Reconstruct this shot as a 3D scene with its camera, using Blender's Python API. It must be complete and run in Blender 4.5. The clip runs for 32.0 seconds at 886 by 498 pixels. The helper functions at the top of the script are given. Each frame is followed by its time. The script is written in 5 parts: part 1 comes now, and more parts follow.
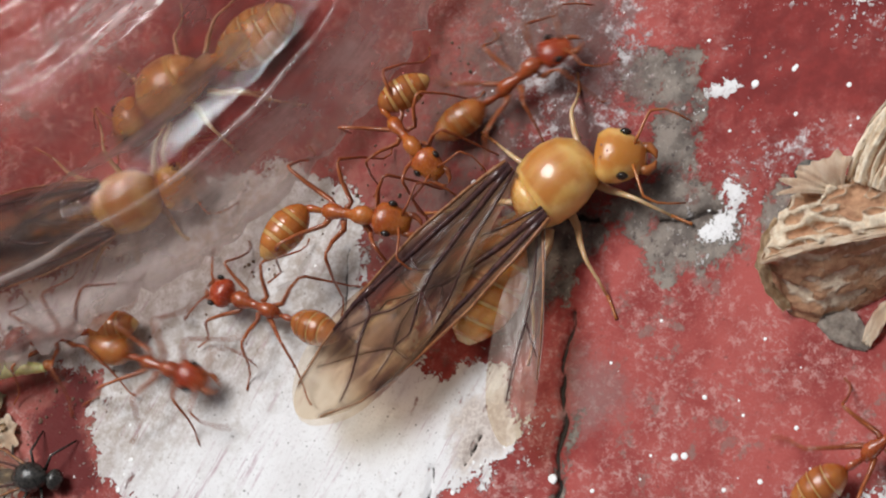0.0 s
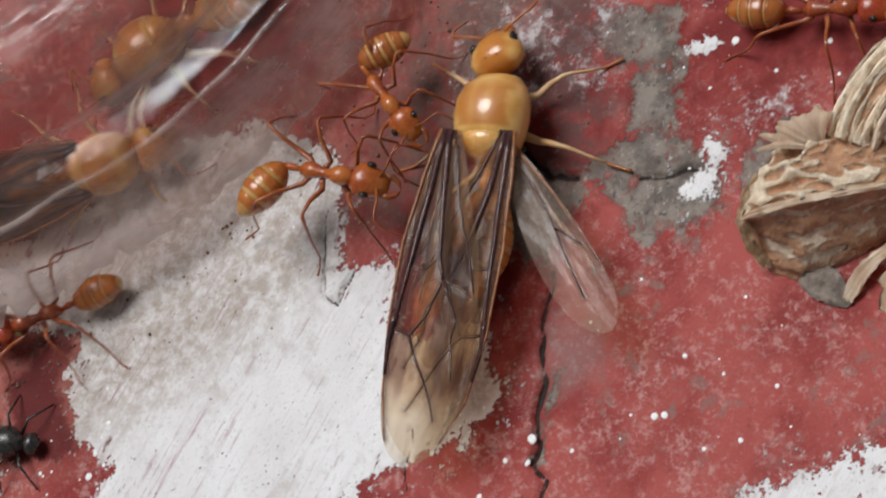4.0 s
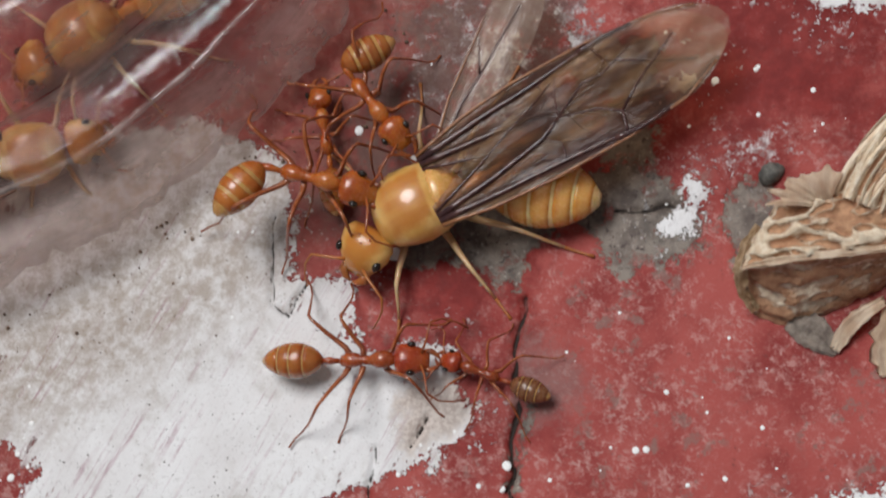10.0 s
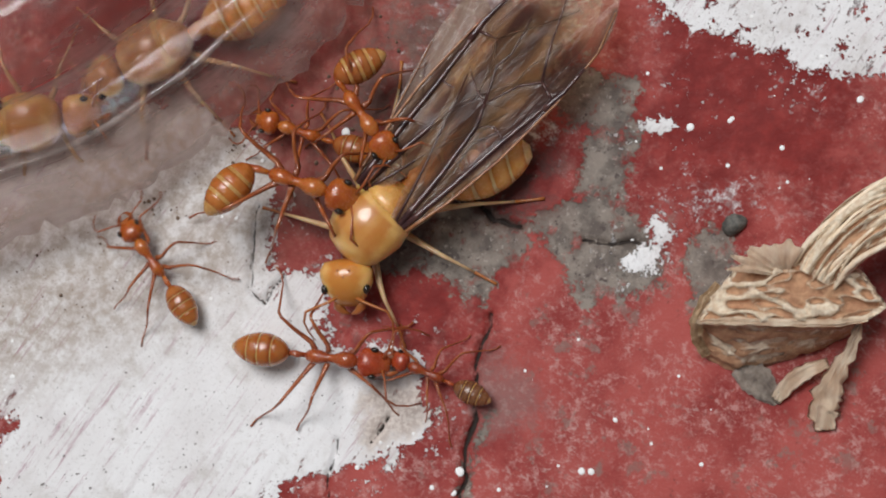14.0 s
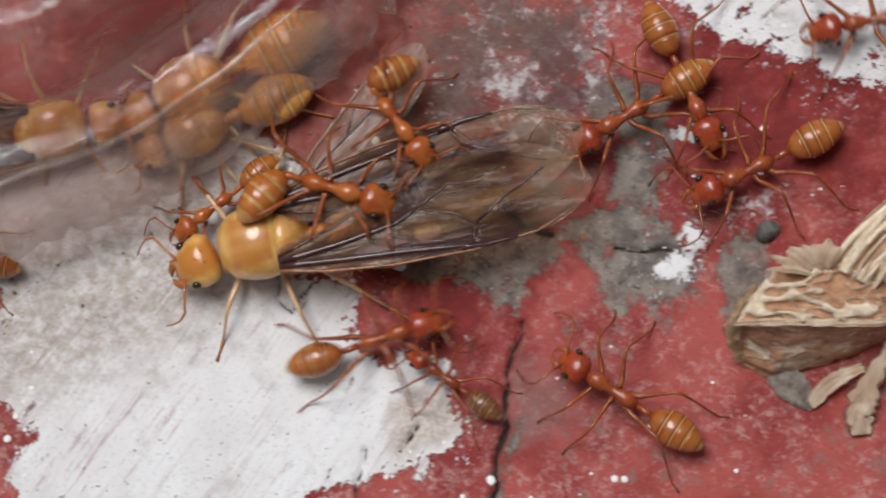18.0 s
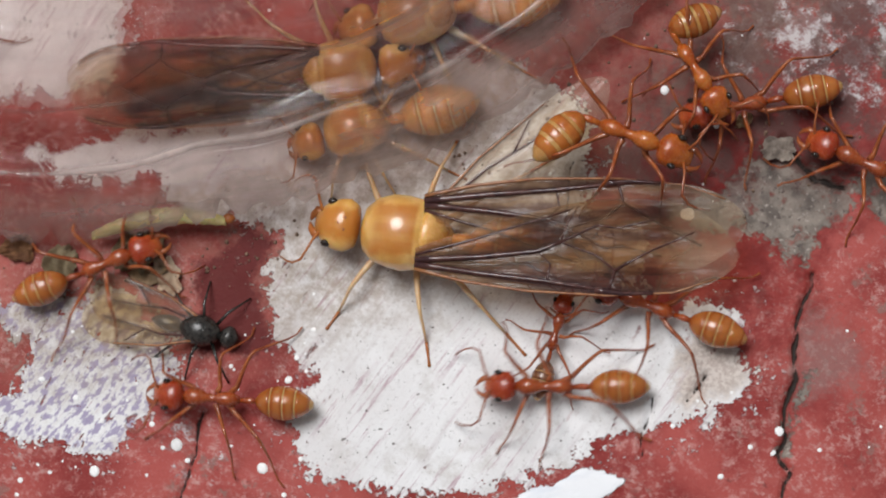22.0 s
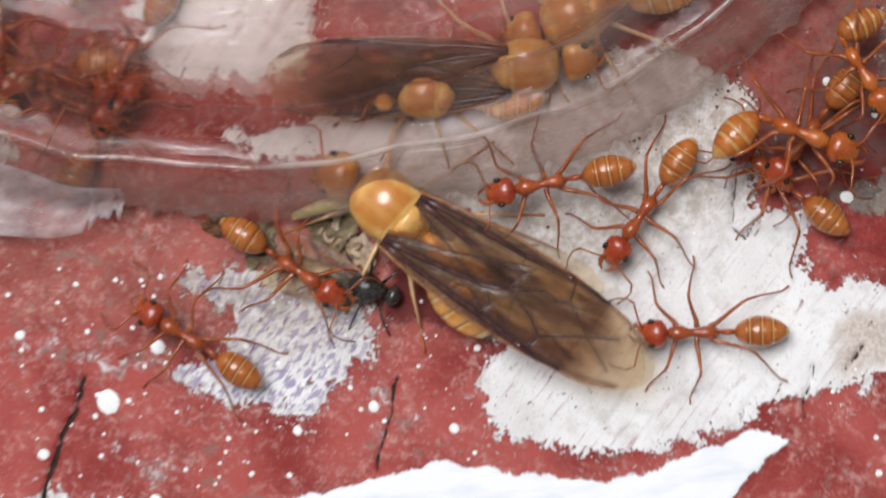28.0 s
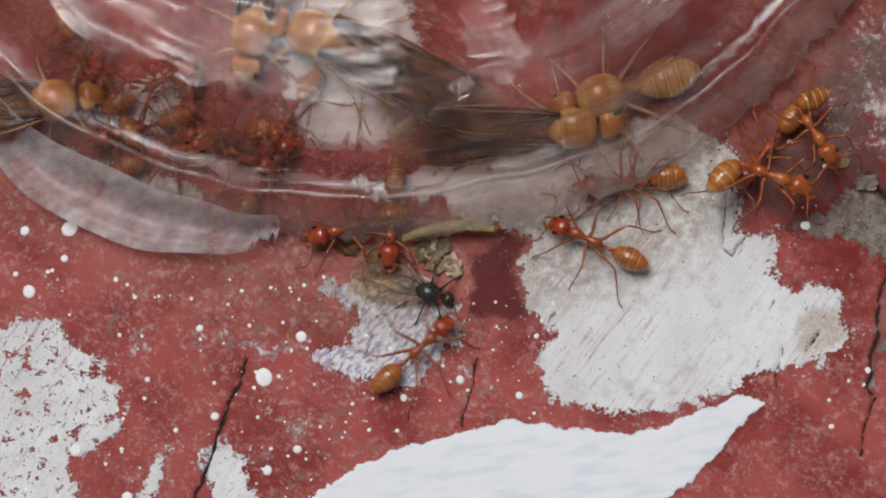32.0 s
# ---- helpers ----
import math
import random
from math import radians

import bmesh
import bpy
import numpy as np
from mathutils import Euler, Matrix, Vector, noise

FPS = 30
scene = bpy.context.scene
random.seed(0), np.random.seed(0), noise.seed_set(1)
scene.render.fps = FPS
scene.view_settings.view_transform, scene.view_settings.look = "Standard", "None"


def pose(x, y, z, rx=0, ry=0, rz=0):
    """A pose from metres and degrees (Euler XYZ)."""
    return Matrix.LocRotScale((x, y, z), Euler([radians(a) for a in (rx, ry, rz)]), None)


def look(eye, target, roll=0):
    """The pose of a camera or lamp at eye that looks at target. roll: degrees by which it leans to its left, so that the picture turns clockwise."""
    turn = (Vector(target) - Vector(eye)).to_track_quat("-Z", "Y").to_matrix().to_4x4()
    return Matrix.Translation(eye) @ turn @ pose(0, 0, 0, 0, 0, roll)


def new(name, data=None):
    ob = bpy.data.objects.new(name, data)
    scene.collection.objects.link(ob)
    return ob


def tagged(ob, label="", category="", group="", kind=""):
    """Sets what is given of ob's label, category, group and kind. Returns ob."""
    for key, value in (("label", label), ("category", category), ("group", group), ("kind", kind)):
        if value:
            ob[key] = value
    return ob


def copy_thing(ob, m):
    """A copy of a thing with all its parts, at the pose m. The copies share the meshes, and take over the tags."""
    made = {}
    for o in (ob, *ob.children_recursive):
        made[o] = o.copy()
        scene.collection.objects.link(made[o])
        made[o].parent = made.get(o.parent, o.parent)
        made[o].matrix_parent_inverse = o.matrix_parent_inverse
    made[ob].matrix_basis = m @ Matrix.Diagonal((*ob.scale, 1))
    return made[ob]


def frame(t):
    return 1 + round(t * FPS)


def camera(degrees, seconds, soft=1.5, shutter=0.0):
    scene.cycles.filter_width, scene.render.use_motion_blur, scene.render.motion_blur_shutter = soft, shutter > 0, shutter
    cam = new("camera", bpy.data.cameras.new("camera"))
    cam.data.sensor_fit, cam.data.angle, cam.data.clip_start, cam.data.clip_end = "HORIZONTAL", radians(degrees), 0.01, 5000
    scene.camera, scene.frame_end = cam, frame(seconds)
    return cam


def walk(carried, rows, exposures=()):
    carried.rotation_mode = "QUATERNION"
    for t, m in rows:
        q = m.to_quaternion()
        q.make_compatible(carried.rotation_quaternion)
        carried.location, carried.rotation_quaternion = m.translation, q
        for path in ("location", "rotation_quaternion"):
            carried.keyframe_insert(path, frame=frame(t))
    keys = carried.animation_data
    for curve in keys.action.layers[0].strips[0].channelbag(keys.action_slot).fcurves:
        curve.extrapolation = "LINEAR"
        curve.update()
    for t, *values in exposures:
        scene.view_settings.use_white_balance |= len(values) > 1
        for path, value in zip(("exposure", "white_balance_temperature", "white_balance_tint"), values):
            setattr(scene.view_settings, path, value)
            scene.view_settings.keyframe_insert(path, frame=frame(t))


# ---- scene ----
cam = camera(18.68, 32.0, 2.0, 0.5)
walk(cam, [
    (0, pose(0.06165, -0.04024, 0.11315, 17.75, 28.38, 0.18)),
    (0.5, pose(0.06107, -0.04161, 0.11269, 17.75, 28.17, 0.15)),
    (1, pose(0.06029, -0.04272, 0.11169, 17.74, 28.16, 0.35)),
    (1.5, pose(0.06083, -0.04119, 0.11270, 17.17, 28.22, 0.23)),
    (2, pose(0.06093, -0.04156, 0.11222, 17.32, 28.34, 0.18)),
    (2.5, pose(0.06050, -0.04125, 0.11267, 16.92, 28.13, -0.07)),
    (3, pose(0.06076, -0.04126, 0.11248, 17.03, 28.11, 0.03)),
    (3.5, pose(0.06097, -0.04124, 0.11249, 16.93, 28.13, -0.10)),
    (4, pose(0.06153, -0.04130, 0.11161, 17.43, 28.24, 0.00)),
    (4.5, pose(0.06321, -0.03904, 0.11130, 18.17, 28.48, -0.09)),
    (6.5, pose(0.05076, -0.03487, 0.11849, 14.29, 21.99, -1.69)),
    (7, pose(0.04827, -0.03289, 0.12040, 14.30, 19.08, -1.94)),
    (7.5, pose(0.04569, -0.03220, 0.12278, 13.80, 16.16, -2.95)),
    (8, pose(0.03519, -0.03138, 0.12632, 12.93, 15.56, -1.70)),
    (8.5, pose(0.03305, -0.03045, 0.12651, 12.05, 14.92, -1.59)),
    (9, pose(0.03521, -0.02851, 0.12512, 10.69, 14.86, -1.84)),
    (9.5, pose(0.03266, -0.02741, 0.12705, 11.14, 13.97, -1.85)),
    (10, pose(0.03426, -0.02852, 0.12602, 11.69, 14.03, -1.61)),
    (10.5, pose(0.03435, -0.03055, 0.12522, 11.69, 14.16, -1.39)),
    (11, pose(0.03554, -0.02650, 0.12677, 11.40, 13.48, -1.66)),
    (11.5, pose(0.03302, -0.02323, 0.13214, 11.21, 10.09, 0.41)),
    (12, pose(0.02792, -0.02031, 0.13607, 9.63, 7.80, 2.91)),
    (12.5, pose(0.01731, -0.01995, 0.13779, 8.96, 6.09, 3.89)),
    (13, pose(0.02019, -0.02222, 0.13586, 8.60, 7.55, 4.41)),
    (13.5, pose(0.03147, -0.01172, 0.13660, 4.86, 10.91, 3.67)),
    (14, pose(0.03226, -0.00720, 0.13659, 3.46, 11.16, 3.14)),
    (14.5, pose(0.03137, -0.00560, 0.13731, 2.88, 11.00, 2.82)),
    (16.5, pose(0.03189, -0.00439, 0.13726, 2.34, 11.46, 2.40)),
    (17, pose(0.03220, -0.00742, 0.13731, 3.59, 11.58, 2.85)),
    (17.5, pose(0.03134, -0.01000, 0.13784, 4.80, 10.91, 3.22)),
    (18, pose(0.02361, -0.01699, 0.13664, 7.51, 8.06, 3.22)),
    (18.5, pose(0.01823, -0.02218, 0.13665, 9.81, 7.51, 3.85)),
    (19, pose(0.01434, -0.02253, 0.13736, 10.17, 7.80, 4.27)),
    (19.5, pose(0.01124, -0.02379, 0.13799, 10.41, 7.44, 4.52)),
    (20, pose(0.00844, -0.02513, 0.13842, 10.67, 7.29, 4.77)),
    (20.5, pose(0.01068, -0.02468, 0.13779, 10.20, 8.29, 4.73)),
    (21, pose(0.01100, -0.02280, 0.13770, 9.38, 8.27, 4.37)),
    (21.5, pose(0.01009, -0.02044, 0.13831, 8.20, 8.16, 4.39)),
    (22, pose(0.00876, -0.01911, 0.13847, 7.03, 7.84, 4.46)),
    (22.5, pose(0.00852, -0.01719, 0.13887, 6.35, 8.02, 4.47)),
    (23, pose(0.00608, -0.01512, 0.13961, 5.78, 6.99, 4.04)),
    (23.5, pose(0.00451, -0.01430, 0.14021, 5.40, 6.34, 3.93)),
    (24, pose(0.00362, -0.01272, 0.14024, 4.78, 6.04, 3.86)),
    (24.5, pose(0.00180, -0.01166, 0.14024, 4.26, 5.40, 4.06)),
    (26.5, pose(0.00037, 0.00054, 0.13942, -0.80, 5.39, 3.75)),
    (27, pose(-0.00549, 0.00156, 0.14051, -1.37, 4.68, 3.99)),
    (27.5, pose(-0.00808, 0.00261, 0.14031, -2.03, 4.89, 4.04)),
    (28, pose(-0.00871, 0.00169, 0.15275, -2.29, 4.96, 3.79)),
    (28.5, pose(-0.00837, -0.00195, 0.16820, -0.62, 5.74, 3.86)),
    (29, pose(-0.00820, -0.00500, 0.16928, 0.57, 6.17, 3.83)),
    (29.5, pose(-0.00465, -0.01247, 0.19306, 2.48, 6.24, 4.11)),
    (30, pose(-0.00637, -0.01601, 0.19318, 3.48, 5.80, 4.20)),
    (30.5, pose(-0.00358, -0.02053, 0.20743, 4.36, 6.04, 4.31)),
    (31, pose(-0.00300, -0.02296, 0.20921, 5.29, 5.99, 4.23)),
    (31.5, pose(-0.00450, -0.02395, 0.20877, 5.90, 5.73, 4.34)),
    (32, pose(-0.00726, -0.02668, 0.20882, 6.43, 4.93, 4.30)),
], exposures=[(0, 0.01), (1, 0.13), (2, -0.13), (3, -0.09), (4, -0.21), (7, -0.01), (8, 0.04), (10, -0.28), (12, -0.06), (14, -0.22), (17, -0.18), (19, -0.2), (21, -0.38), (22, -0.1), (23, -0.22), (24, -0.08), (27, -0.1), (28, 0.06), (29, -0.2), (30, -0.14), (31, -0.38), (32, -0.46)])

# ---- world and light ----
world = bpy.data.worlds.new("sky")
scene.world = world
world.use_nodes = True
sky = world.node_tree.nodes.new("ShaderNodeTexSky")
sky.sky_type = "NISHITA"
sky.sun_disc = False
sky.sun_elevation, sky.sun_rotation = radians(68), radians(-31)
sky.dust_density = 3.0
backg = world.node_tree.nodes["Background"]
backg.inputs[1].default_value = 0.05
soft = world.node_tree.nodes.new("ShaderNodeHueSaturation")
soft.inputs["Saturation"].default_value = 0.18
world.node_tree.links.new(sky.outputs[0], soft.inputs["Color"])
world.node_tree.links.new(soft.outputs[0], backg.inputs[0])
sun = new("sun", bpy.data.lights.new("sun", "SUN"))
sun.data.energy, sun.data.angle, sun.data.color = 3.0, radians(30), (0.985, 0.985, 1.0)
sun.matrix_world = look((-1.05, 1.75, 5.1), (0, 0, 0))

MM = 0.001


# ---- materials ----
class Mat:
    """A node material with short calls for the usual nodes."""

    def __init__(self, name):
        self.m = bpy.data.materials.new(name)
        self.m.use_nodes = True
        self.t = self.m.node_tree
        self.b = self.t.nodes["Principled BSDF"]
        self.out = self.t.nodes["Material Output"]

    def put(self, socket, value):
        if hasattr(value, "is_output"):
            self.t.links.new(value, socket)
        else:
            socket.default_value = value

    def node(self, kind, **values):
        n = self.t.nodes.new(kind)
        for key, value in values.items():
            self.put(n.inputs[key], value)
        return n

    def coords(self, which="Object", stretch=(1, 1, 1), turn=0.0):
        n = self.t.nodes.new("ShaderNodeTexCoord")
        m = self.node("ShaderNodeMapping", Vector=n.outputs[which])
        m.vector_type = "TEXTURE"
        m.inputs["Rotation"].default_value = (0, 0, radians(turn))
        m.inputs["Scale"].default_value = [1 / v for v in stretch]
        return m.outputs[0]

    def noise(self, per_mm, detail=4.0, rough=0.55, at=None):
        return self.node("ShaderNodeTexNoise", Scale=per_mm * 1000, Detail=detail, Roughness=rough, Vector=at or self.coords()).outputs[0]

    def calc(self, op, a, b=0.0, c=0.0):
        n = self.t.nodes.new("ShaderNodeMath")
        n.operation = op
        for socket, value in zip(n.inputs, (a, b, c)):
            self.put(socket, value)
        return n.outputs[0]

    def step(self, value, low, high, a=0.0, b=1.0):
        n = self.node("ShaderNodeMapRange", Value=value)
        n.interpolation_type = "SMOOTHSTEP"
        for key, v in zip(("From Min", "From Max", "To Min", "To Max"), (low, high, a, b)):
            n.inputs[key].default_value = v
        return n.outputs[0]

    def mix(self, factor, a, b):
        n = self.t.nodes.new("ShaderNodeMix")
        n.data_type = "RGBA"
        for socket, value in zip((n.inputs[0], n.inputs[6], n.inputs[7]), (factor, a, b)):
            if isinstance(value, tuple):
                value = (*value, 1.0)[:4]
            self.put(socket, value)
        return n.outputs[2]

    def attr(self, name):
        n = self.t.nodes.new("ShaderNodeAttribute")
        n.attribute_name = name
        return n.outputs["Fac"]

    def rand(self):
        return self.t.nodes.new("ShaderNodeObjectInfo").outputs["Random"]

    def set(self, **values):
        for key, value in values.items():
            key = key.replace("_", " ")
            if isinstance(value, tuple) and len(value) == 3 and key == "Base Color":
                value = (*value, 1.0)
            self.put(self.b.inputs[key], value)
        return self

    def bump(self, height, mm, strength=0.6):
        self.put(self.b.inputs["Normal"], self.node("ShaderNodeBump", Strength=strength, Distance=mm * MM, Height=height).outputs[0])
        return self


def painted_ground():
    k = Mat("flaking_paint")
    wide, mid, fine = k.noise(0.16, 5), k.noise(0.9, 5, 0.6), k.noise(5.0, 4, 0.6)
    scratch = k.noise(0.9, 4, 0.6, k.coords(stretch=(1, 0.16, 1), turn=-30))
    strokes = k.noise(3.0, 5, 0.75, k.coords(stretch=(1, 0.06, 1), turn=-33))
    grime = k.noise(0.45, 6, 0.7)
    # red paint, chalky and scuffed
    red = k.mix(k.step(wide, 0.36, 0.62), (0.225, 0.026, 0.023), (0.375, 0.074, 0.063))
    red = k.mix(k.step(grime, 0.50, 0.68, 0, 0.6), red, (0.38, 0.098, 0.084))
    red = k.mix(k.step(k.noise(7.0, 5, 0.75), 0.56, 0.68, 0, 0.6), red, (0.44, 0.15, 0.13))
    red = k.mix(k.calc("MULTIPLY", k.step(k.noise(1.6, 7, 0.82), 0.50, 0.60, 0, 0.66), k.step(grime, 0.40, 0.56)), red, (0.53, 0.28, 0.255))
    red = k.mix(k.step(k.noise(1.7, 5, 0.7), 0.60, 0.70, 0, 0.65), red, (0.13, 0.040, 0.035))
    nick = k.noise(3.0, 5, 0.75, k.coords(stretch=(1, 0.5, 1), turn=60))
    red = k.mix(k.calc("MULTIPLY", k.step(nick, 0.54, 0.64, 0, 0.5), k.step(k.noise(0.22, 4, 0.6), 0.44, 0.60)), red, (0.52, 0.34, 0.31))
    red = k.mix(k.calc("MULTIPLY", k.step(k.noise(0.75, 6, 0.75), 0.54, 0.62, 0, 0.7), k.step(k.noise(0.11, 3, 0.5), 0.46, 0.58)), red, (0.21, 0.135, 0.115))
    # Deeper red paint, with shade by the ants and torn rim put into it
    deep = k.step(k.calc("ADD", k.attr("deep"), k.calc("MULTIPLY", k.calc("SUBTRACT", k.noise(0.35, 6, 0.7), 0.5), 16.0)), -1.5, 4.0, 0, 0.92)
    red = k.mix(deep, red, k.mix(k.step(mid, 0.35, 0.7), (0.15, 0.009, 0.008), (0.24, 0.022, 0.018)))
    # bare cement with pores
    cement = k.mix(k.step(mid, 0.35, 0.65), (0.105, 0.093, 0.080), (0.25, 0.22, 0.185))
    cement = k.mix(k.step(k.noise(2.2, 5, 0.7), 0.56, 0.66), cement, (0.07, 0.06, 0.055))
    cement = k.mix(k.step(k.noise(4.1, 4, 0.6), 0.60, 0.68, 0, 0.8), cement, (0.38, 0.34, 0.30))
    # white layers
    white = k.mix(k.step(wide, 0.35, 0.65), (0.80, 0.795, 0.795), (0.71, 0.69, 0.685))
    white = k.mix(k.step(grime, 0.50, 0.74, 0, 0.6), white, (0.46, 0.42, 0.38))
    white = k.mix(k.step(scratch, 0.54, 0.70, 0, 0.32), white, (0.48, 0.42, 0.42))
    white = k.mix(k.calc("MULTIPLY", k.step(strokes, 0.53, 0.66, 0, 0.85), k.step(k.noise(0.20, 5, 0.65), 0.44, 0.60, 0.12, 1.0)), white, (0.40, 0.23, 0.28))
    white = k.mix(k.step(k.noise(5.5, 4, 0.7), 0.56, 0.68, 0, 0.55), white, (0.44, 0.41, 0.40))
    white = k.mix(k.step(k.noise(3.1, 2), 0.69, 0.73, 0, 0.85), white, (0.13, 0.11, 0.10))
    blue = k.step(k.noise(2.8, 3, 0.6, k.coords(stretch=(0.55, 1, 1), turn=50)), 0.47, 0.58)
    white = k.mix(k.calc("MULTIPLY", blue, k.step(k.attr("blue"), -0.4, 0.6, 0, 0.85)), white, (0.30, 0.25, 0.40))
    jag = k.calc("ADD", k.calc("MULTIPLY", k.calc("SUBTRACT", mid, 0.5), 3.4), k.calc("MULTIPLY", k.calc("SUBTRACT", fine, 0.5), 1.9))
    w = k.calc("ADD", k.attr("white"), jag)
    white = k.mix(k.step(k.calc("ADD", k.attr("beige"), k.calc("MULTIPLY", jag, 0.6)), -0.4, 0.6, 0, 0.8), white, k.mix(k.step(fine, 0.4, 0.6), (0.40, 0.31, 0.26), (0.58, 0.50, 0.44)))
    chips = k.noise(1.5, 5, 0.7, k.coords(stretch=(1, 0.35, 1), turn=-30))
    worn = k.calc("SUBTRACT", 1.0, k.calc("MULTIPLY", k.step(chips, 0.61, 0.68), k.step(k.attr("white"), 3.0, 0.3)))
    w_mask = k.calc("MULTIPLY", k.step(w, -0.03, 0.07), worn)
    fleck = k.calc("MULTIPLY", k.step(k.noise(2.6, 4, 0.65), 0.60, 0.63), k.calc("MULTIPLY", k.step(k.attr("white"), -2.6, -0.3), k.step(k.noise(0.3, 3, 0.6), 0.46, 0.56)))
    w_mask = k.calc("MAXIMUM", w_mask, k.calc("MULTIPLY", fleck, 0.9))
    s = k.calc("ADD", k.calc("MULTIPLY", k.attr("scrub"), 0.35), k.calc("MULTIPLY", jag, 1.0))
    s_mask = k.calc("MULTIPLY", k.step(s, -0.05, 0.5, 0, 0.9), k.step(k.noise(0.5, 7, 0.8), 0.46, 0.52))
    g = k.calc("ADD", k.attr("grey"), k.calc("MULTIPLY", jag, 0.8))
    g_mask = k.calc("MULTIPLY", k.step(g, -0.2, 0.25, 0, 0.95), k.step(k.noise(0.55, 7, 0.75), 0.36, 0.46, 0.25, 1.0))
    stain = k.calc("MULTIPLY", k.step(k.calc("ADD", k.attr("stain"), jag), -0.8, 1.2), 0.55)
    col = k.mix(stain, red, (0.19, 0.13, 0.12))
    col = k.mix(g_mask, col, cement)
    col = k.mix(s_mask, col, k.mix(k.step(k.noise(1.1, 7, 0.72), 0.44, 0.58), (0.24, 0.13, 0.125), (0.62, 0.59, 0.59)))
    # Grime round the ant crowd, with the shade over it put into the colour
    soil = k.calc("MULTIPLY", k.step(k.calc("ADD", k.attr("soil"), k.calc("MULTIPLY", jag, 1.3)), -1.6, 1.6, 0, 0.92), k.step(k.noise(0.4, 7, 0.75), 0.42, 0.54, 0.15, 1.0))
    col = k.mix(soil, col, (0.100, 0.042, 0.037))
    col = k.mix(w_mask, col, white)
    fresh = k.step(k.calc("ADD", k.attr("fresh"), k.calc("MULTIPLY", jag, 0.22)), -0.03, 0.05)
    col = k.mix(fresh, col, k.mix(k.step(k.noise(1.2, 3, 0.5, k.coords(stretch=(0.25, 1, 1), turn=12)), 0.45, 0.7), (0.82, 0.83, 0.85), (0.72, 0.75, 0.80)))
    # Brown dirt along the rim, with the lid's shade put into the same tint
    dirt_shade = k.step(k.calc("ADD", k.attr("dirt_shade"), jag), -2.0, 3.5, 0, 0.74)
    col = k.mix(k.calc("MULTIPLY", k.calc("MULTIPLY", dirt_shade, k.step(w_mask, 0.0, 1.0, 0.3, 1.0)), k.step(k.noise(1.3, 7, 0.75), 0.36, 0.62, 0.3, 1.0)), col, (0.31, 0.235, 0.175))
    # Torn rim's maroon patch: red paint with the gap's shade in its colour
    bare = k.step(k.calc("ADD", k.attr("bare"), k.calc("MULTIPLY", jag, 0.5)), -0.3, 0.5, 0, 0.9)
    col = k.mix(k.calc("MULTIPLY", bare, k.step(w_mask, 1.0, 0.0)), col, (0.095, 0.008, 0.008))
    crack = k.step(k.calc("ADD", k.attr("crack"), k.calc("MULTIPLY", k.calc("SUBTRACT", k.noise(1.6, 4), 0.5), 0.22)), 0.01, 0.10)
    col = k.mix(crack, (0.026, 0.018, 0.015), col)
    k.set(Base_Color=col, Specular_IOR_Level=0.15, Roughness=k.mix(fresh, k.mix(w_mask, (0.55,) * 3, (0.75,) * 3), (0.5,) * 3))
    high = k.calc("ADD", k.calc("MULTIPLY", k.calc("MAXIMUM", w_mask, fresh), 0.8), k.calc("MULTIPLY", fine, 0.45))
    high = k.calc("ADD", high, k.calc("ADD", k.calc("MULTIPLY", crack, 0.5), k.calc("MULTIPLY", g_mask, -0.5)))
    k.bump(k.calc("ADD", high, k.calc("MULTIPLY", k.calc("MULTIPLY", strokes, w_mask), 0.6)), 0.10, 0.9)
    return k.m


def chitin(name, dark, light, rough=0.28, sss=0.25, rim=None, front=None):
    k = Mat(name)
    c = k.mix(k.step(k.noise(1.1, 3), 0.3, 0.7), dark, light)
    if rim:
        f = k.attr("fade")
        c = k.mix(k.calc("MULTIPLY", k.step(f, 0.10, 0.45), k.step(f, 0.97, 0.70, 0.0, 0.45)), c, rim)
    if front:
        c = k.mix(k.step(k.attr("fade"), 0.05, 0.5, 0.75, 0.0), c, front)
    c = k.mix(k.calc("MULTIPLY", k.rand(), 0.22), c, tuple(0.55 * v for v in dark))
    k.set(Base_Color=c, Roughness=k.step(k.noise(6.0, 2), 0.3, 0.7, rough - 0.06, rough + 0.12), Subsurface_Weight=sss, Subsurface_Scale=0.0005, Coat_Weight=0.5, Coat_Roughness=0.08)
    k.b.inputs["Subsurface Radius"].default_value = (1.0, 0.35, 0.12)
    k.bump(k.calc("ADD", k.noise(9.0, 3), k.calc("MULTIPLY", k.noise(2.2, 3), 1.5)), 0.035, 0.7)
    return k.m


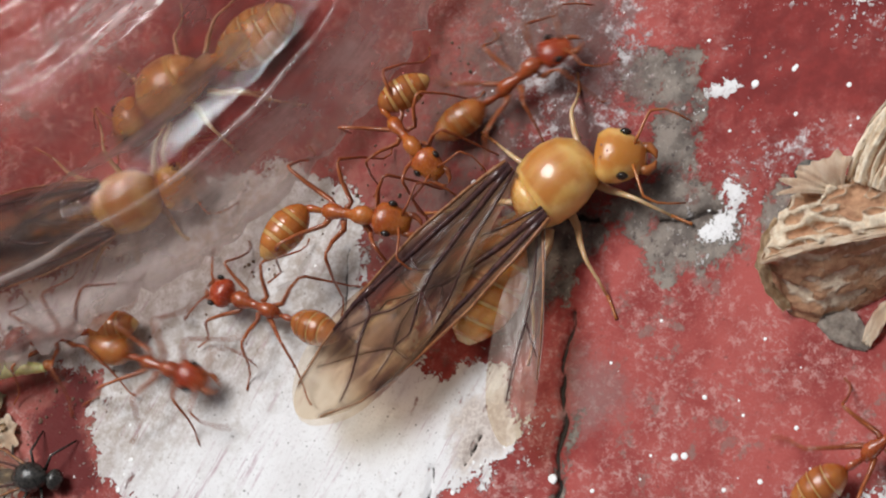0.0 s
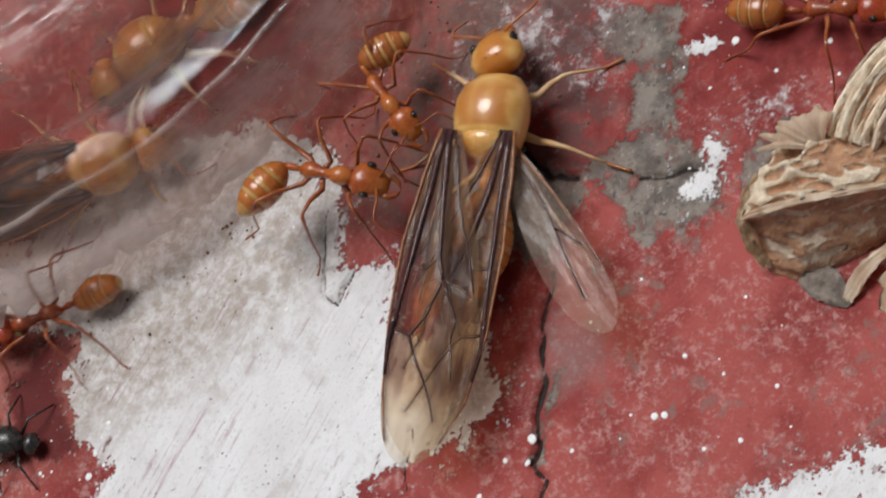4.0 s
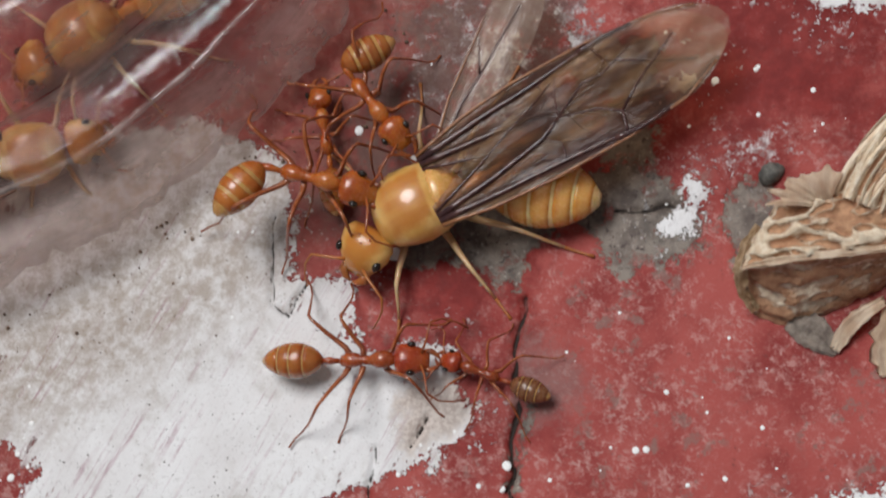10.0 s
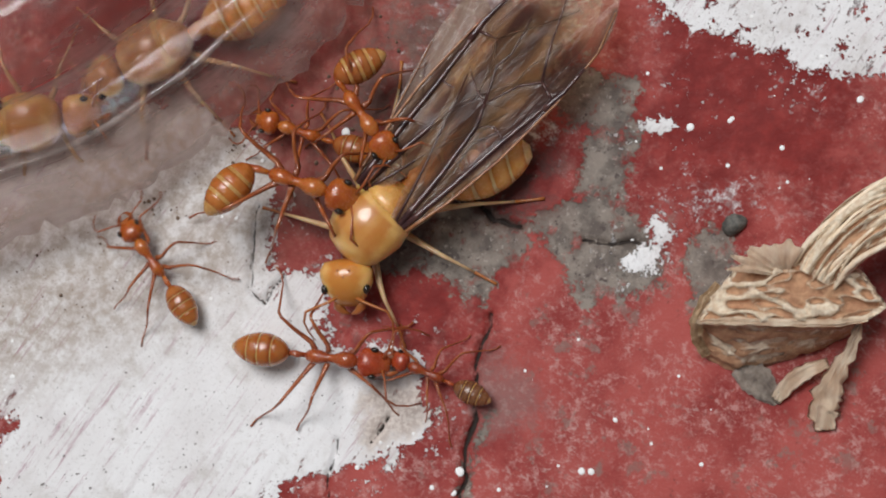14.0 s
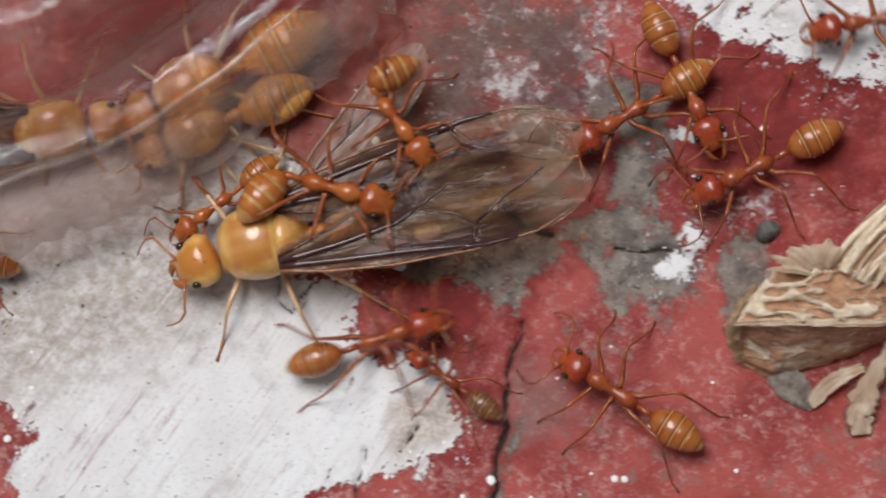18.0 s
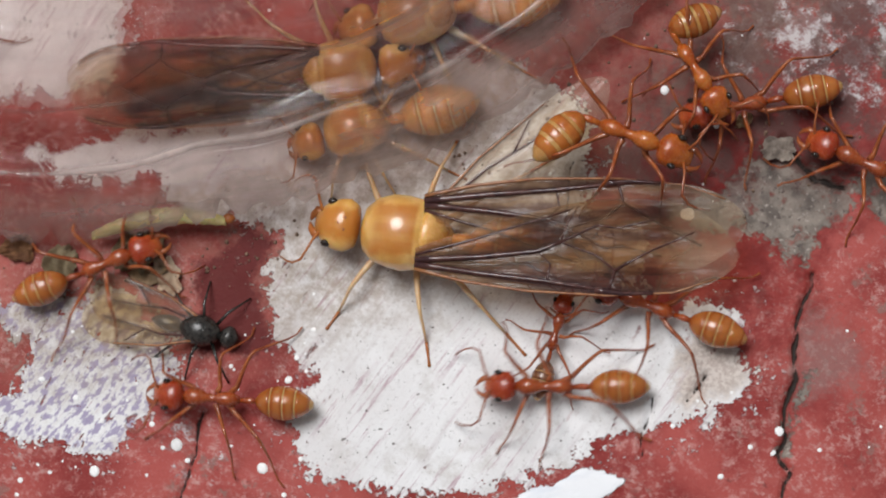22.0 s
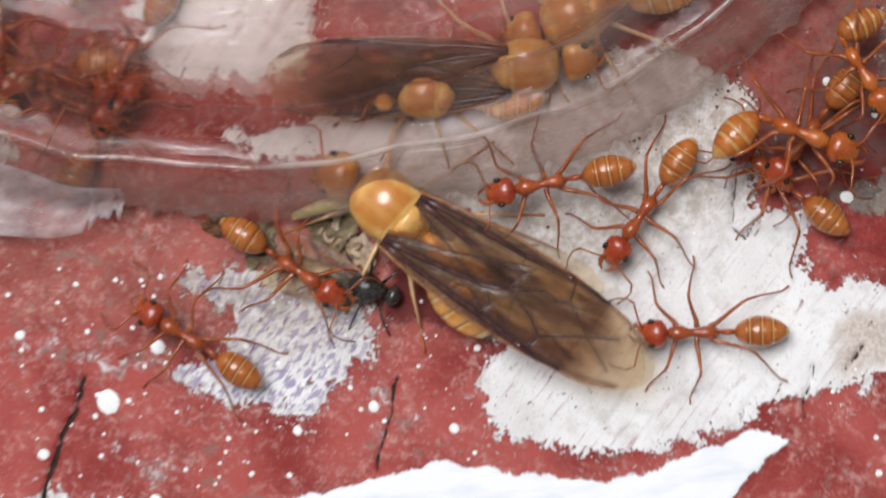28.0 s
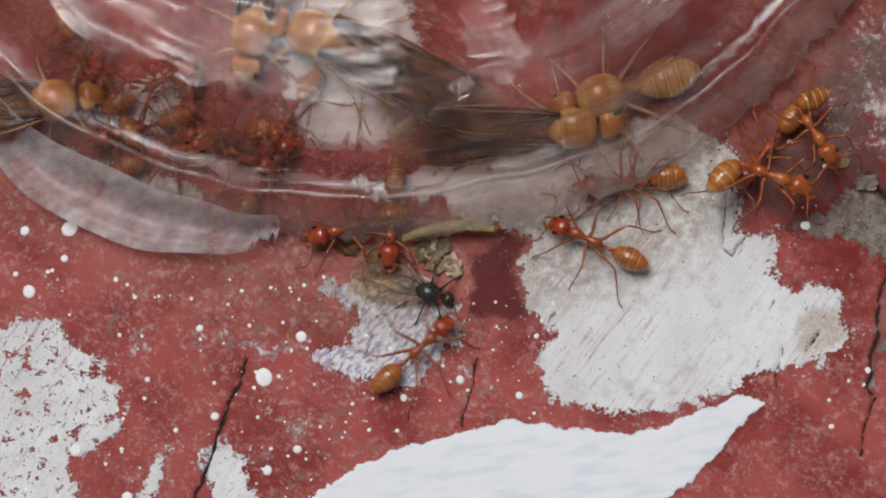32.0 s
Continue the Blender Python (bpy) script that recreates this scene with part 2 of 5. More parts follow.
def thorax_skin():
    """Yellow with a broad orange saddle on the back."""
    k = Mat("queen_thorax")
    n = k.t.nodes.new("ShaderNodeTexCoord")
    p = k.node("ShaderNodeSeparateXYZ", Vector=n.outputs["Object"])
    x, y = k.calc("MULTIPLY", p.outputs[0], 1000.0), k.calc("ABSOLUTE", k.calc("MULTIPLY", p.outputs[1], 1000.0))
    saddle = k.calc("MULTIPLY", k.calc("MULTIPLY", k.step(x, -0.75, -0.55), k.step(x, 2.0, 1.2)), k.step(k.calc("ADD", y, k.calc("MULTIPLY", k.calc("SUBTRACT", k.noise(0.9, 4), 0.5), 0.9)), 1.6, 1.15))
    line = k.step(k.calc("ABSOLUTE", k.calc("SUBTRACT", y, 0.42)), 0.10, 0.30, 0.80, 1.0)
    yellow = k.mix(k.step(k.noise(0.7, 4), 0.35, 0.65), (0.62, 0.32, 0.075), (0.78, 0.49, 0.17))
    k.set(Base_Color=k.mix(k.calc("MULTIPLY", saddle, k.calc("MULTIPLY", line, 0.72)), yellow, (0.46, 0.14, 0.016)), Roughness=0.34, Subsurface_Weight=0.35, Subsurface_Scale=0.0006, Coat_Weight=0.7, Coat_Roughness=0.07)
    k.b.inputs["Subsurface Radius"].default_value = (1.0, 0.4, 0.12)
    k.bump(k.noise(3.0, 3), 0.03, 0.4)
    return k.m


def face_skin():
    """Orange forehead between yellow cheeks."""
    k = Mat("queen_face")
    n = k.t.nodes.new("ShaderNodeTexCoord")
    p = k.node("ShaderNodeSeparateXYZ", Vector=n.outputs["Object"])
    y = k.calc("ABSOLUTE", k.calc("MULTIPLY", p.outputs[1], 1000.0))
    brow = k.step(k.calc("ADD", y, k.calc("MULTIPLY", k.calc("SUBTRACT", k.noise(1.2, 4), 0.5), 1.2)), 1.25, 0.45, 0.0, 0.85)
    yellow = k.mix(k.step(k.noise(0.9, 4), 0.35, 0.65), (0.64, 0.33, 0.08), (0.74, 0.44, 0.14))
    k.set(Base_Color=k.mix(brow, yellow, (0.50, 0.175, 0.026)), Roughness=0.24, Subsurface_Weight=0.3, Subsurface_Scale=0.0006, Coat_Weight=0.3, Coat_Roughness=0.14)
    k.b.inputs["Subsurface Radius"].default_value = (1.0, 0.4, 0.12)
    k.bump(k.noise(4.0, 4), 0.04, 0.5)
    return k.m


def wing_film(thin=0.0, sheen=0.13):
    k = Mat("wing_membrane")
    n = k.t.nodes.new("ShaderNodeTexCoord")
    x = k.node("ShaderNodeSeparateXYZ", Vector=n.outputs["Object"]).outputs[0]
    far = k.calc("ADD", k.calc("MULTIPLY", x, -1000.0), k.calc("MULTIPLY", k.noise(0.25, 3), 5.0))
    tip = k.step(far, 14.5, 17.0)
    pig = k.calc("MULTIPLY", k.attr("pigment"), k.step(k.noise(1.0, 3), 0.2, 0.6, 0.6, 1.0))
    smoke = k.calc("MULTIPLY", k.step(k.noise(0.35, 4, 0.6, k.coords(stretch=(0.28, 1.6, 1))), 0.43, 0.58, 0.0, 0.0 if thin else 0.9), k.step(far, 3.0, 9.0, 0.35, 1.0))
    smoke = k.calc("MULTIPLY", smoke, k.calc("SUBTRACT", 1.0, tip))
    fold = k.noise(0.45, 4, 0.6, k.coords(stretch=(0.35, 1.6, 1)))
    tone = k.mix(smoke, (0.93, 0.85, 0.70) if thin else (0.88, 0.75, 0.59), (0.42, 0.30, 0.285))
    tone = k.mix(tip, tone, (0.93, 0.86, 0.76))
    tone = k.mix(pig, tone, (0.085, 0.036, 0.045))
    clear = k.node("ShaderNodeBsdfTransparent", Color=tone)
    skin = k.mix(smoke, (0.54, 0.43, 0.36) if thin else (0.50, 0.31, 0.17), (0.15, 0.085, 0.075))
    k.set(Base_Color=k.mix(pig, k.mix(tip, skin, (0.58, 0.45, 0.32)), (0.045, 0.02, 0.026)), Roughness=0.18, Specular_IOR_Level=0.5)
    k.bump(k.calc("ADD", fold, k.calc("MULTIPLY", k.attr("pigment"), 0.4)), 0.28, 1.0)
    m = k.node("ShaderNodeMixShader")
    k.put(m.inputs[0], k.calc("ADD", k.step(fold, 0.35, 0.65, 0.7 * sheen, 1.3 * sheen), k.calc("MULTIPLY", pig, 0.5)))
    k.t.links.new(clear.outputs[0], m.inputs[1])
    k.t.links.new(k.b.outputs[0], m.inputs[2])
    k.t.links.new(m.outputs[0], k.out.inputs[0])
    return k.m


def clear_plastic(name, milk_tone):
    k = Mat(name)
    crease = k.noise(0.55, 5, 0.6, k.coords(stretch=(0.45, 1.5, 1), turn=25))
    ring = k.node("ShaderNodeCombineXYZ", X=k.calc("MULTIPLY", k.attr("round"), 0.07 * MM), Y=k.calc("MULTIPLY", k.attr("rise"), MM)).outputs[0]
    streak = k.noise(0.9, 3, 0.55, ring)
    rip = k.calc("ADD", k.noise(0.13, 4, 0.55), k.calc("ADD", k.calc("MULTIPLY", crease, 0.35), k.calc("MULTIPLY", streak, 0.5)))
    bump = k.node("ShaderNodeBump", Strength=k.calc("SUBTRACT", k.step(k.attr("haze"), 0.06, 0.30, 0.32, 0.5), k.step(k.attr("haze"), 0.55, 0.70, 0.0, 0.36)), Distance=0.9 * MM, Height=rip)
    clear = k.node("ShaderNodeMixShader")
    k.put(clear.inputs[0], k.step(k.attr("haze"), 0.10, 0.30, 0.45, 0.15))
    k.t.links.new(k.node("ShaderNodeBsdfTransparent", Color=(0.87, 0.80, 0.77, 1)).outputs[0], clear.inputs[1])
    k.t.links.new(k.node("ShaderNodeBsdfRefraction", Color=(0.87, 0.80, 0.77, 1), Roughness=0.05, IOR=1.08, Normal=bump.outputs[0]).outputs[0], clear.inputs[2])
    milk = k.node("ShaderNodeMixShader")
    milk.inputs[0].default_value = 0.4
    k.t.links.new(k.node("ShaderNodeBsdfDiffuse", Color=milk_tone).outputs[0], milk.inputs[1])
    k.t.links.new(k.node("ShaderNodeBsdfTranslucent", Color=milk_tone).outputs[0], milk.inputs[2])
    gloss = k.node("ShaderNodeBsdfGlossy", Color=(1, 1, 1, 1), Roughness=0.07, Normal=bump.outputs[0])
    haze = k.node("ShaderNodeMixShader")
    cloud = k.calc("ADD", k.calc("MULTIPLY", k.noise(0.25, 5, 0.65), 0.6), k.calc("ADD", k.calc("MULTIPLY", crease, 0.3), k.calc("MULTIPLY", k.noise(0.7, 4, 0.6, ring), 0.7)))
    k.put(haze.inputs[0], k.calc("MULTIPLY", k.step(cloud, 0.60, 1.05, 0.15, 1.25), k.attr("haze")))
    k.t.links.new(clear.outputs[0], haze.inputs[1])
    k.t.links.new(milk.outputs[0], haze.inputs[2])
    fres = k.node("ShaderNodeFresnel", IOR=1.5, Normal=bump.outputs[0])
    m = k.node("ShaderNodeMixShader")
    k.put(m.inputs[0], k.calc("MULTIPLY", fres.outputs[0], k.step(k.noise(1.5, 4, 0.6, ring), 0.50, 0.62, 0.2, 1.0)))
    k.t.links.new(haze.outputs[0], m.inputs[1])
    k.t.links.new(gloss.outputs[0], m.inputs[2])
    k.t.links.new(m.outputs[0], k.out.inputs[0])
    return k.m


def plain(name, dark, light, rough, per_mm=1.5, relief=0.03, stretch=(1, 1, 1)):
    k = Mat(name)
    n = k.noise(per_mm, 5, 0.6, k.coords(stretch=stretch))
    k.set(Base_Color=k.mix(k.step(n, 0.32, 0.68), dark, light), Roughness=rough)
    k.bump(n, relief, 0.8)
    return k.m


def husk_skin():
    """Brown skin with pale crests."""
    k = Mat("husk_skin")
    n = k.noise(1.4, 6, 0.7)
    dark = k.mix(k.step(n, 0.32, 0.66), (0.38, 0.185, 0.10), (0.60, 0.35, 0.20))
    pale = k.mix(k.step(k.noise(3.0, 4, 0.6), 0.35, 0.65), (0.72, 0.55, 0.38), (0.88, 0.76, 0.59))
    c = k.step(k.calc("ADD", k.attr("crest"), k.calc("MULTIPLY", k.calc("SUBTRACT", k.noise(2.2, 4, 0.7), 0.5), 0.9)), 0.25, 0.6)
    k.set(Base_Color=k.mix(c, dark, pale), Roughness=0.82)
    k.bump(k.calc("ADD", n, k.calc("MULTIPLY", c, 0.4)), 0.3, 0.9)
    return k.m


M_GROUND = painted_ground()
M_AMBER = chitin("ant_amber", (0.31, 0.055, 0.008), (0.48, 0.13, 0.02), 0.2, 0.35, None, (0.52, 0.175, 0.032))
M_HEAD = chitin("ant_red", (0.27, 0.028, 0.008), (0.42, 0.068, 0.018), 0.2, 0.35, None, (0.48, 0.11, 0.026))
M_BAND = chitin("ant_gaster_pale", (0.46, 0.22, 0.06), (0.60, 0.34, 0.115), 0.18)
M_TERGITE = chitin("ant_gaster", (0.28, 0.060, 0.008), (0.41, 0.118, 0.019), 0.12, 0.45, (0.48, 0.19, 0.047))
M_SEAM = chitin("ant_gaster_seam", (0.46, 0.24, 0.075), (0.58, 0.36, 0.13), 0.2)
M_BODY = chitin("ant_body", (0.22, 0.035, 0.009), (0.38, 0.085, 0.020), 0.22, 0.35)
M_STRETCH = chitin("ant_gaster_orange", (0.38, 0.10, 0.014), (0.52, 0.18, 0.035), 0.14, 0.35)
M_LEG = chitin("ant_leg", (0.20, 0.040, 0.009), (0.37, 0.10, 0.024), 0.32, 0.15)
M_DUSK = chitin("ant_dark", (0.10, 0.03, 0.012), (0.20, 0.065, 0.02), 0.2, 0.2, (0.26, 0.12, 0.05))
M_EYE = plain("compound_eye", (0.01, 0.008, 0.006), (0.03, 0.02, 0.015), 0.15, 8, 0.01)
M_QUEEN = chitin("queen_yellow", (0.60, 0.27, 0.06), (0.76, 0.43, 0.14), 0.22, 0.35)
M_QUEEN_SPOT = chitin("queen_orange", (0.60, 0.22, 0.032), (0.74, 0.35, 0.085), 0.2, 0.4, (0.84, 0.51, 0.18))
M_QUEEN_BAND = chitin("queen_band", (0.78, 0.51, 0.20), (0.86, 0.63, 0.31), 0.25, 0.35)
M_THORAX = thorax_skin()
M_FACE = face_skin()
M_QUEEN_LEG = chitin("queen_leg", (0.56, 0.33, 0.15), (0.70, 0.50, 0.28), 0.35, 0.2)
M_FOOT = chitin("queen_foot", (0.35, 0.10, 0.02), (0.45, 0.15, 0.03), 0.4, 0.1)
M_VEIN = plain("wing_vein", (0.035, 0.015, 0.017), (0.10, 0.042, 0.034), 0.16, 2, 0.01)
M_COSTA = plain("wing_front_vein", (0.20, 0.07, 0.03), (0.38, 0.17, 0.07), 0.3, 2, 0.01)
M_WING = wing_film()
M_FLYWING = wing_film(0.12, 0.09)
M_HINDWING = wing_film(0.06, 0.22)
M_PLASTIC = clear_plastic("clear_plastic", (0.58, 0.49, 0.45, 1))
M_TAB = clear_plastic("tab_plastic", (0.90, 0.88, 0.90, 1))
M_DROP = plain("white_drop", (0.78, 0.77, 0.75), (0.86, 0.86, 0.85), 0.45, 2.0, 0.02)
M_BARK = plain("dry_husk", (0.13, 0.05, 0.022), (0.40, 0.20, 0.09), 0.8, 1.1, 0.3, (0.5, 1, 2.5))
M_FIBRE = plain("dry_fibre", (0.38, 0.23, 0.11), (0.66, 0.50, 0.32), 0.8, 1.6, 0.25)
M_PALE = plain("pale_fibre", (0.70, 0.52, 0.36), (0.90, 0.78, 0.62), 0.8, 1.2, 0.25, (1, 0.4, 1))
M_SEPAL = plain("grey_husk", (0.24, 0.19, 0.16), (0.52, 0.44, 0.37), 0.8, 1.8, 0.2)
M_STONE = plain("dark_stone", (0.045, 0.045, 0.04), (0.16, 0.15, 0.13), 0.7, 1.8, 0.2)
M_LEAF = plain("dry_leaf", (0.20, 0.145, 0.075), (0.44, 0.35, 0.22), 0.75, 1.3, 0.2, (1, 0.5, 1))
M_HUSK = husk_skin()
M_LARVA = chitin("larva_skin", (0.62, 0.55, 0.20), (0.76, 0.70, 0.36), 0.3, 0.4)
M_BLACK = plain("black_chitin", (0.012, 0.011, 0.010), (0.05, 0.045, 0.04), 0.25, 4, 0.03)
M_CRUMB = plain("soil_crumb", (0.08, 0.05, 0.035), (0.24, 0.15, 0.10), 0.85, 2, 0.3)


# ---- mesh helpers, all in millimetres ----
def mesh_of(name, bm, material, smooth=True):
    bmesh.ops.recalc_face_normals(bm, faces=bm.faces)
    data = bpy.data.meshes.new(name)
    for v in bm.verts:
        v.co *= MM
    bm.to_mesh(data)
    bm.free()
    data.materials.append(material)
    if smooth:
        data.polygons.foreach_set("use_smooth", [True] * len(data.polygons))
    return data


def part(name, bm, material, parent, label="", at=None):
    ob = new(name, mesh_of(name, bm, material))
    ob.parent = parent
    if at is not None:
        ob.matrix_basis = at
    return tagged(ob, label)


def mm(x, y, z, rx=0, ry=0, rz=0):
    return pose(x * MM, y * MM, z * MM, rx, ry, rz)


def loft(bm, rings, n=14, lump=0.0):
    """A closed body along x from rings of (x, y, z, half width, half height)."""
    loops = []
    for x, y, z, a, b in rings:
        loop = []
        for i in range(n):
            u = 2 * math.pi * i / n
            f = 1 + lump * noise.noise((x * 1.3, math.cos(u) * 1.5, math.sin(u) * 1.5))
            loop.append(bm.verts.new((x, y + a * f * math.cos(u), z + b * f * math.sin(u))))
        loops.append(loop)
    for p, q in zip(loops, loops[1:]):
        for i in range(n):
            bm.faces.new((p[i], p[(i + 1) % n], q[(i + 1) % n], q[i]))
    bm.faces.new(loops[0])
    bm.faces.new(loops[-1][::-1])
    return bm


def body(rings, n=14, lump=0.0):
    return loft(bmesh.new(), rings, n, lump)


def faded(bm):
    """Marks how far back along x each vertex lies, 0 to 1."""
    lay = bm.verts.layers.float.new("fade")
    xs = [v.co.x for v in bm.verts]
    for v in bm.verts:
        v[lay] = (max(xs) - v.co.x) / (max(xs) - min(xs))
    return bm


def egg(x0, x1, z, a, b, steps=9, sharp=0.5, y=0.0):
    """Rings of an egg from x0 to x1; sharp below 0.5 moves the widest part towards x0."""
    rings = []
    for i in range(steps + 1):
        s = 0.02 + 0.96 * i / steps
        w = math.sin(math.pi * s ** (math.log(0.5) / math.log(sharp))) ** 0.62
        rings.append((x0 + (x1 - x0) * i / steps, y, z, a * w, b * w))
    return rings


def tube(bm, pts, radii, n=6):
    """A bent rod through points with a radius at each."""
    loops = []
    for i, p in enumerate(pts):
        p = Vector(p)
        d = Vector(pts[min(i + 1, len(pts) - 1)]) - Vector(pts[max(i - 1, 0)])
        q = d.to_track_quat("Z", "Y")
        loops.append([bm.verts.new(p + q @ Vector((radii[i] * math.cos(2 * math.pi * k / n), radii[i] * math.sin(2 * math.pi * k / n), 0))) for k in range(n)])
    for p, q in zip(loops, loops[1:]):
        for k in range(n):
            bm.faces.new((p[k], p[(k + 1) % n], q[(k + 1) % n], q[k]))
    bm.faces.new(loops[0])
    bm.faces.new(loops[-1][::-1])
    return bm


def rod(pts, radii, n=6):
    return tube(bmesh.new(), pts, radii, n)


def inside(px, py, poly):
    """Signed distance to a polygon on arrays of points, positive inside."""
    near, odd = np.full(px.shape, 1e9), np.zeros(px.shape, bool)
    for (ax, ay), (bx, by) in zip(poly, poly[1:] + poly[:1]):
        near = np.minimum(near, line_off(px, py, (ax, ay), (bx, by)))
        if ay != by:
            odd ^= ((ay > py) != (by > py)) & (px < (bx - ax) * (py - ay) / (by - ay) + ax)
    return np.where(odd, near, -near)


def line_off(px, py, a, b):
    dx, dy = b[0] - a[0], b[1] - a[1]
    s = np.clip(((px - a[0]) * dx + (py - a[1]) * dy) / (dx * dx + dy * dy + 1e-9), 0, 1)
    return np.hypot(px - a[0] - s * dx, py - a[1] - s * dy)


# ---- the ground: layers of old paint on cement ----
CUP = (-35.1, 40.5)
W_MAIN = [(-18.9, -12.4), (-17.9, -10.3), (-20.2, -8.7), (-20.9, -5.2), (-20.0, -3.1), (-24.9, -2.3), (-29.6, 0.7), (-21.8, 3.7), (-14.0, 6.6), (-8.7, 6.9), (-4.8, 4.7), (-3.9, 1.2), (-4.6, -1.7), (-1.8, -1.8), (-1.5, -3.5), (-0.5, -5.6), (0.9, -6.0), (2.5, -5.0), (3.9, -5.8), (4.0, -7.8), (4.9, -8.8), (4.6, -10.1), (2.5, -11.4), (-1.8, -12.3), (-3.0, -13.3), (-5.9, -15.2), (-9.4, -16.3), (-12.0, -16.3), (-15.5, -16.1), (-17.7, -15.6), (-18.5, -13.9)]
W_BLUE = [(-36.8, -8.0), (-34.4, -7.4), (-29.1, -6.4), (-25.3, -9.0), (-25.4, -11.3), (-26.8, -13.1), (-28.4, -15.5), (-31.1, -15.2), (-33.8, -14.7), (-36.1, -14.2), (-36.7, -13.1), (-33.6, -12.3), (-33.3, -10.0), (-36.1, -8.8)]
W_BAND = [(-36.4, -25.4), (-33.2, -22.4), (-29.8, -20.6), (-25.5, -19.0), (-21.1, -17.5), (-18.0, -17.6), (-13.2, -18.0), (-9.3, -17.4), (-6.5, -15.9), (-3.4, -14.1), (-1.2, -14.9), (-3.2, -16.8), (-5.0, -19.5), (-6.8, -21.4), (-9.3, -23.1), (-11.4, -25.2), (-19.4, -29.3), (-34.4, -30.4)]
W_LEFT = [(-63.9, -14.8), (-60.4, -12.3), (-56.8, -12.0), (-56.2, -13.8), (-53.8, -15.0), (-51.7, -17.5), (-51.0, -20.2), (-52.7, -21.6), (-55.3, -23.1), (-54.2, -25.7), (-55.4, -27.6), (-62.5, -30.4)]
W_CREAM = [(-44.7, -22.4), (-43.3, -20.7), (-40.9, -22.1), (-40.7, -24.3), (-38.4, -25.5), (-41.9, -26.6), (-43.6, -25.0)]
W_LEAN = [(-50.0, -27.2), (-48.9, -24.0), (-47.5, -21.7), (-47.8, -23.9), (-48.6, -27.1)]
W_PATCH = [(-57.6, 5.7), (-49.7, 8.3), (-47.7, 3.4), (-52.3, 2.7), (-55.7, 3.7)]
# White paint under the crown, drawn with the crown's bright reflection in its shape
W_UNDER = [(-41.3, 16.6), (-39.9, 4.9), (-37.0, 3.2), (-29.9, 4.5), (-29.4, 10.0), (-31.8, 17.1)]
W_CORNER = [(13.9, -16.7), (16.2, -15.8), (18.9, -15.1), (22.6, -14.1), (26.0, -13.5), (25.7, -20.0), (15.2, -19.1)]
W_TOP = [(17.8, 11.6), (19.6, 10.9), (22.2, 10.5), (22.8, 9.1), (26.1, 9.7), (29.8, 9.5), (29.5, 17.6), (15.2, 17.4), (13.9, 13.8), (16.3, 12.1)]
W_SCRUB = [(0.7, 7.6), (2.3, 9.7), (3.3, 12.6), (3.9, 16.2), (12.6, 14.3), (11.0, 6.3), (10.0, 5.0), (7.3, 4.3), (3.9, 5.5)]
W_STREAK = [(15.9, 1.9), (17.0, 1.6), (16.5, 0.1), (16.1, -0.9), (14.9, -1.0), (14.4, -0.4), (15.5, 0.8)]
W_SPECK = [(16.9, 2.6), (17.9, 3.6), (20.4, 3.4), (20.7, 2.1), (18.7, 2.0), (17.3, 1.7)]
W_SMEARS = [[(-46.9, -12.0), (-44.9, -12.3), (-40.2, -12.6), (-36.9, -12.7), (-36.8, -13.7), (-41.8, -13.7), (-46.8, -13.3)], [(-39.2, -18.4), (-36.9, -17.8), (-35.8, -19.0), (-37.7, -20.1)], [(-25.7, -13.7), (-23.8, -12.9), (-22.8, -15.1), (-24.5, -16.0)], [(-51.7, -15.1), (-50.4, -12.3), (-49.2, -12.4), (-50.2, -14.5)]]
W_SPLAT = [(15.0, 6.4), (15.7, 7.3), (16.9, 7.1), (16.6, 6.4), (15.5, 6.2)]
W_TONGUE = [(-1.9, -1.4), (-0.9, -2.1), (-1.2, -3.8), (-2.3, -5.1), (-4.0, -4.4), (-3.1, -3.1)]
G_CROWD = [(-3.5, 2.0), (-1.0, 8.0), (3.0, 15.0), (10.5, 13.0), (11.0, 6.5), (10.5, 2.5), (8.5, 1.0), (5.0, 1.5), (3.0, 0.0), (0.0, -0.6)]
G_MAIN = [(10.1, 9.4), (14.4, 8.8), (14.9, 5.8), (14.1, 2.9), (15.4, 1.2), (16.6, 0.0), (16.3, -1.4), (14.4, -2.7), (12.4, -2.8), (11.1, -0.8), (9.3, 0.9), (11.8, 3.1), (11.9, 6.0), (10.5, 6.7)]
G_FLAKE = [(-0.6, -1.0), (2.6, 0.2), (3.9, 2.2), (6.4, 2.5), (9.1, 1.4), (9.1, -0.4), (7.6, -1.5), (7.3, -3.4), (4.6, -1.6), (2.0, -1.6)]
G_BEIGE = [(1.1, -7.9), (2.0, -6.8), (3.6, -7.2), (5.3, -7.9), (4.8, -9.4), (3.3, -10.4), (1.7, -11.3), (0.8, -10.7)]
G_SEAM = [(7.3, -8.5), (6.9, -10.0), (6.4, -12.9), (6.9, -13.2), (7.5, -10.0), (7.8, -8.5)]
# White paint through the lid's groove; its refracted bands laid into the ground colour
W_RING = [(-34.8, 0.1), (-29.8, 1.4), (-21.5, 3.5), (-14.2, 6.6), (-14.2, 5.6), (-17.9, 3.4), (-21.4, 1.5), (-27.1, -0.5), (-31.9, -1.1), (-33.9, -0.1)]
W_LOOP = [(-59.9, 2.2), (-54.2, 0.5), (-46.5, -0.7), (-46.0, -2.1), (-51.1, -1.4), (-57.1, -0.5), (-59.7, -0.1)]
G_STAIN = [(7.2, -5.2), (9.6, -6.1), (11.0, -8.5), (8.6, -9.6), (7.2, -10.6), (6.6, -9.1)]
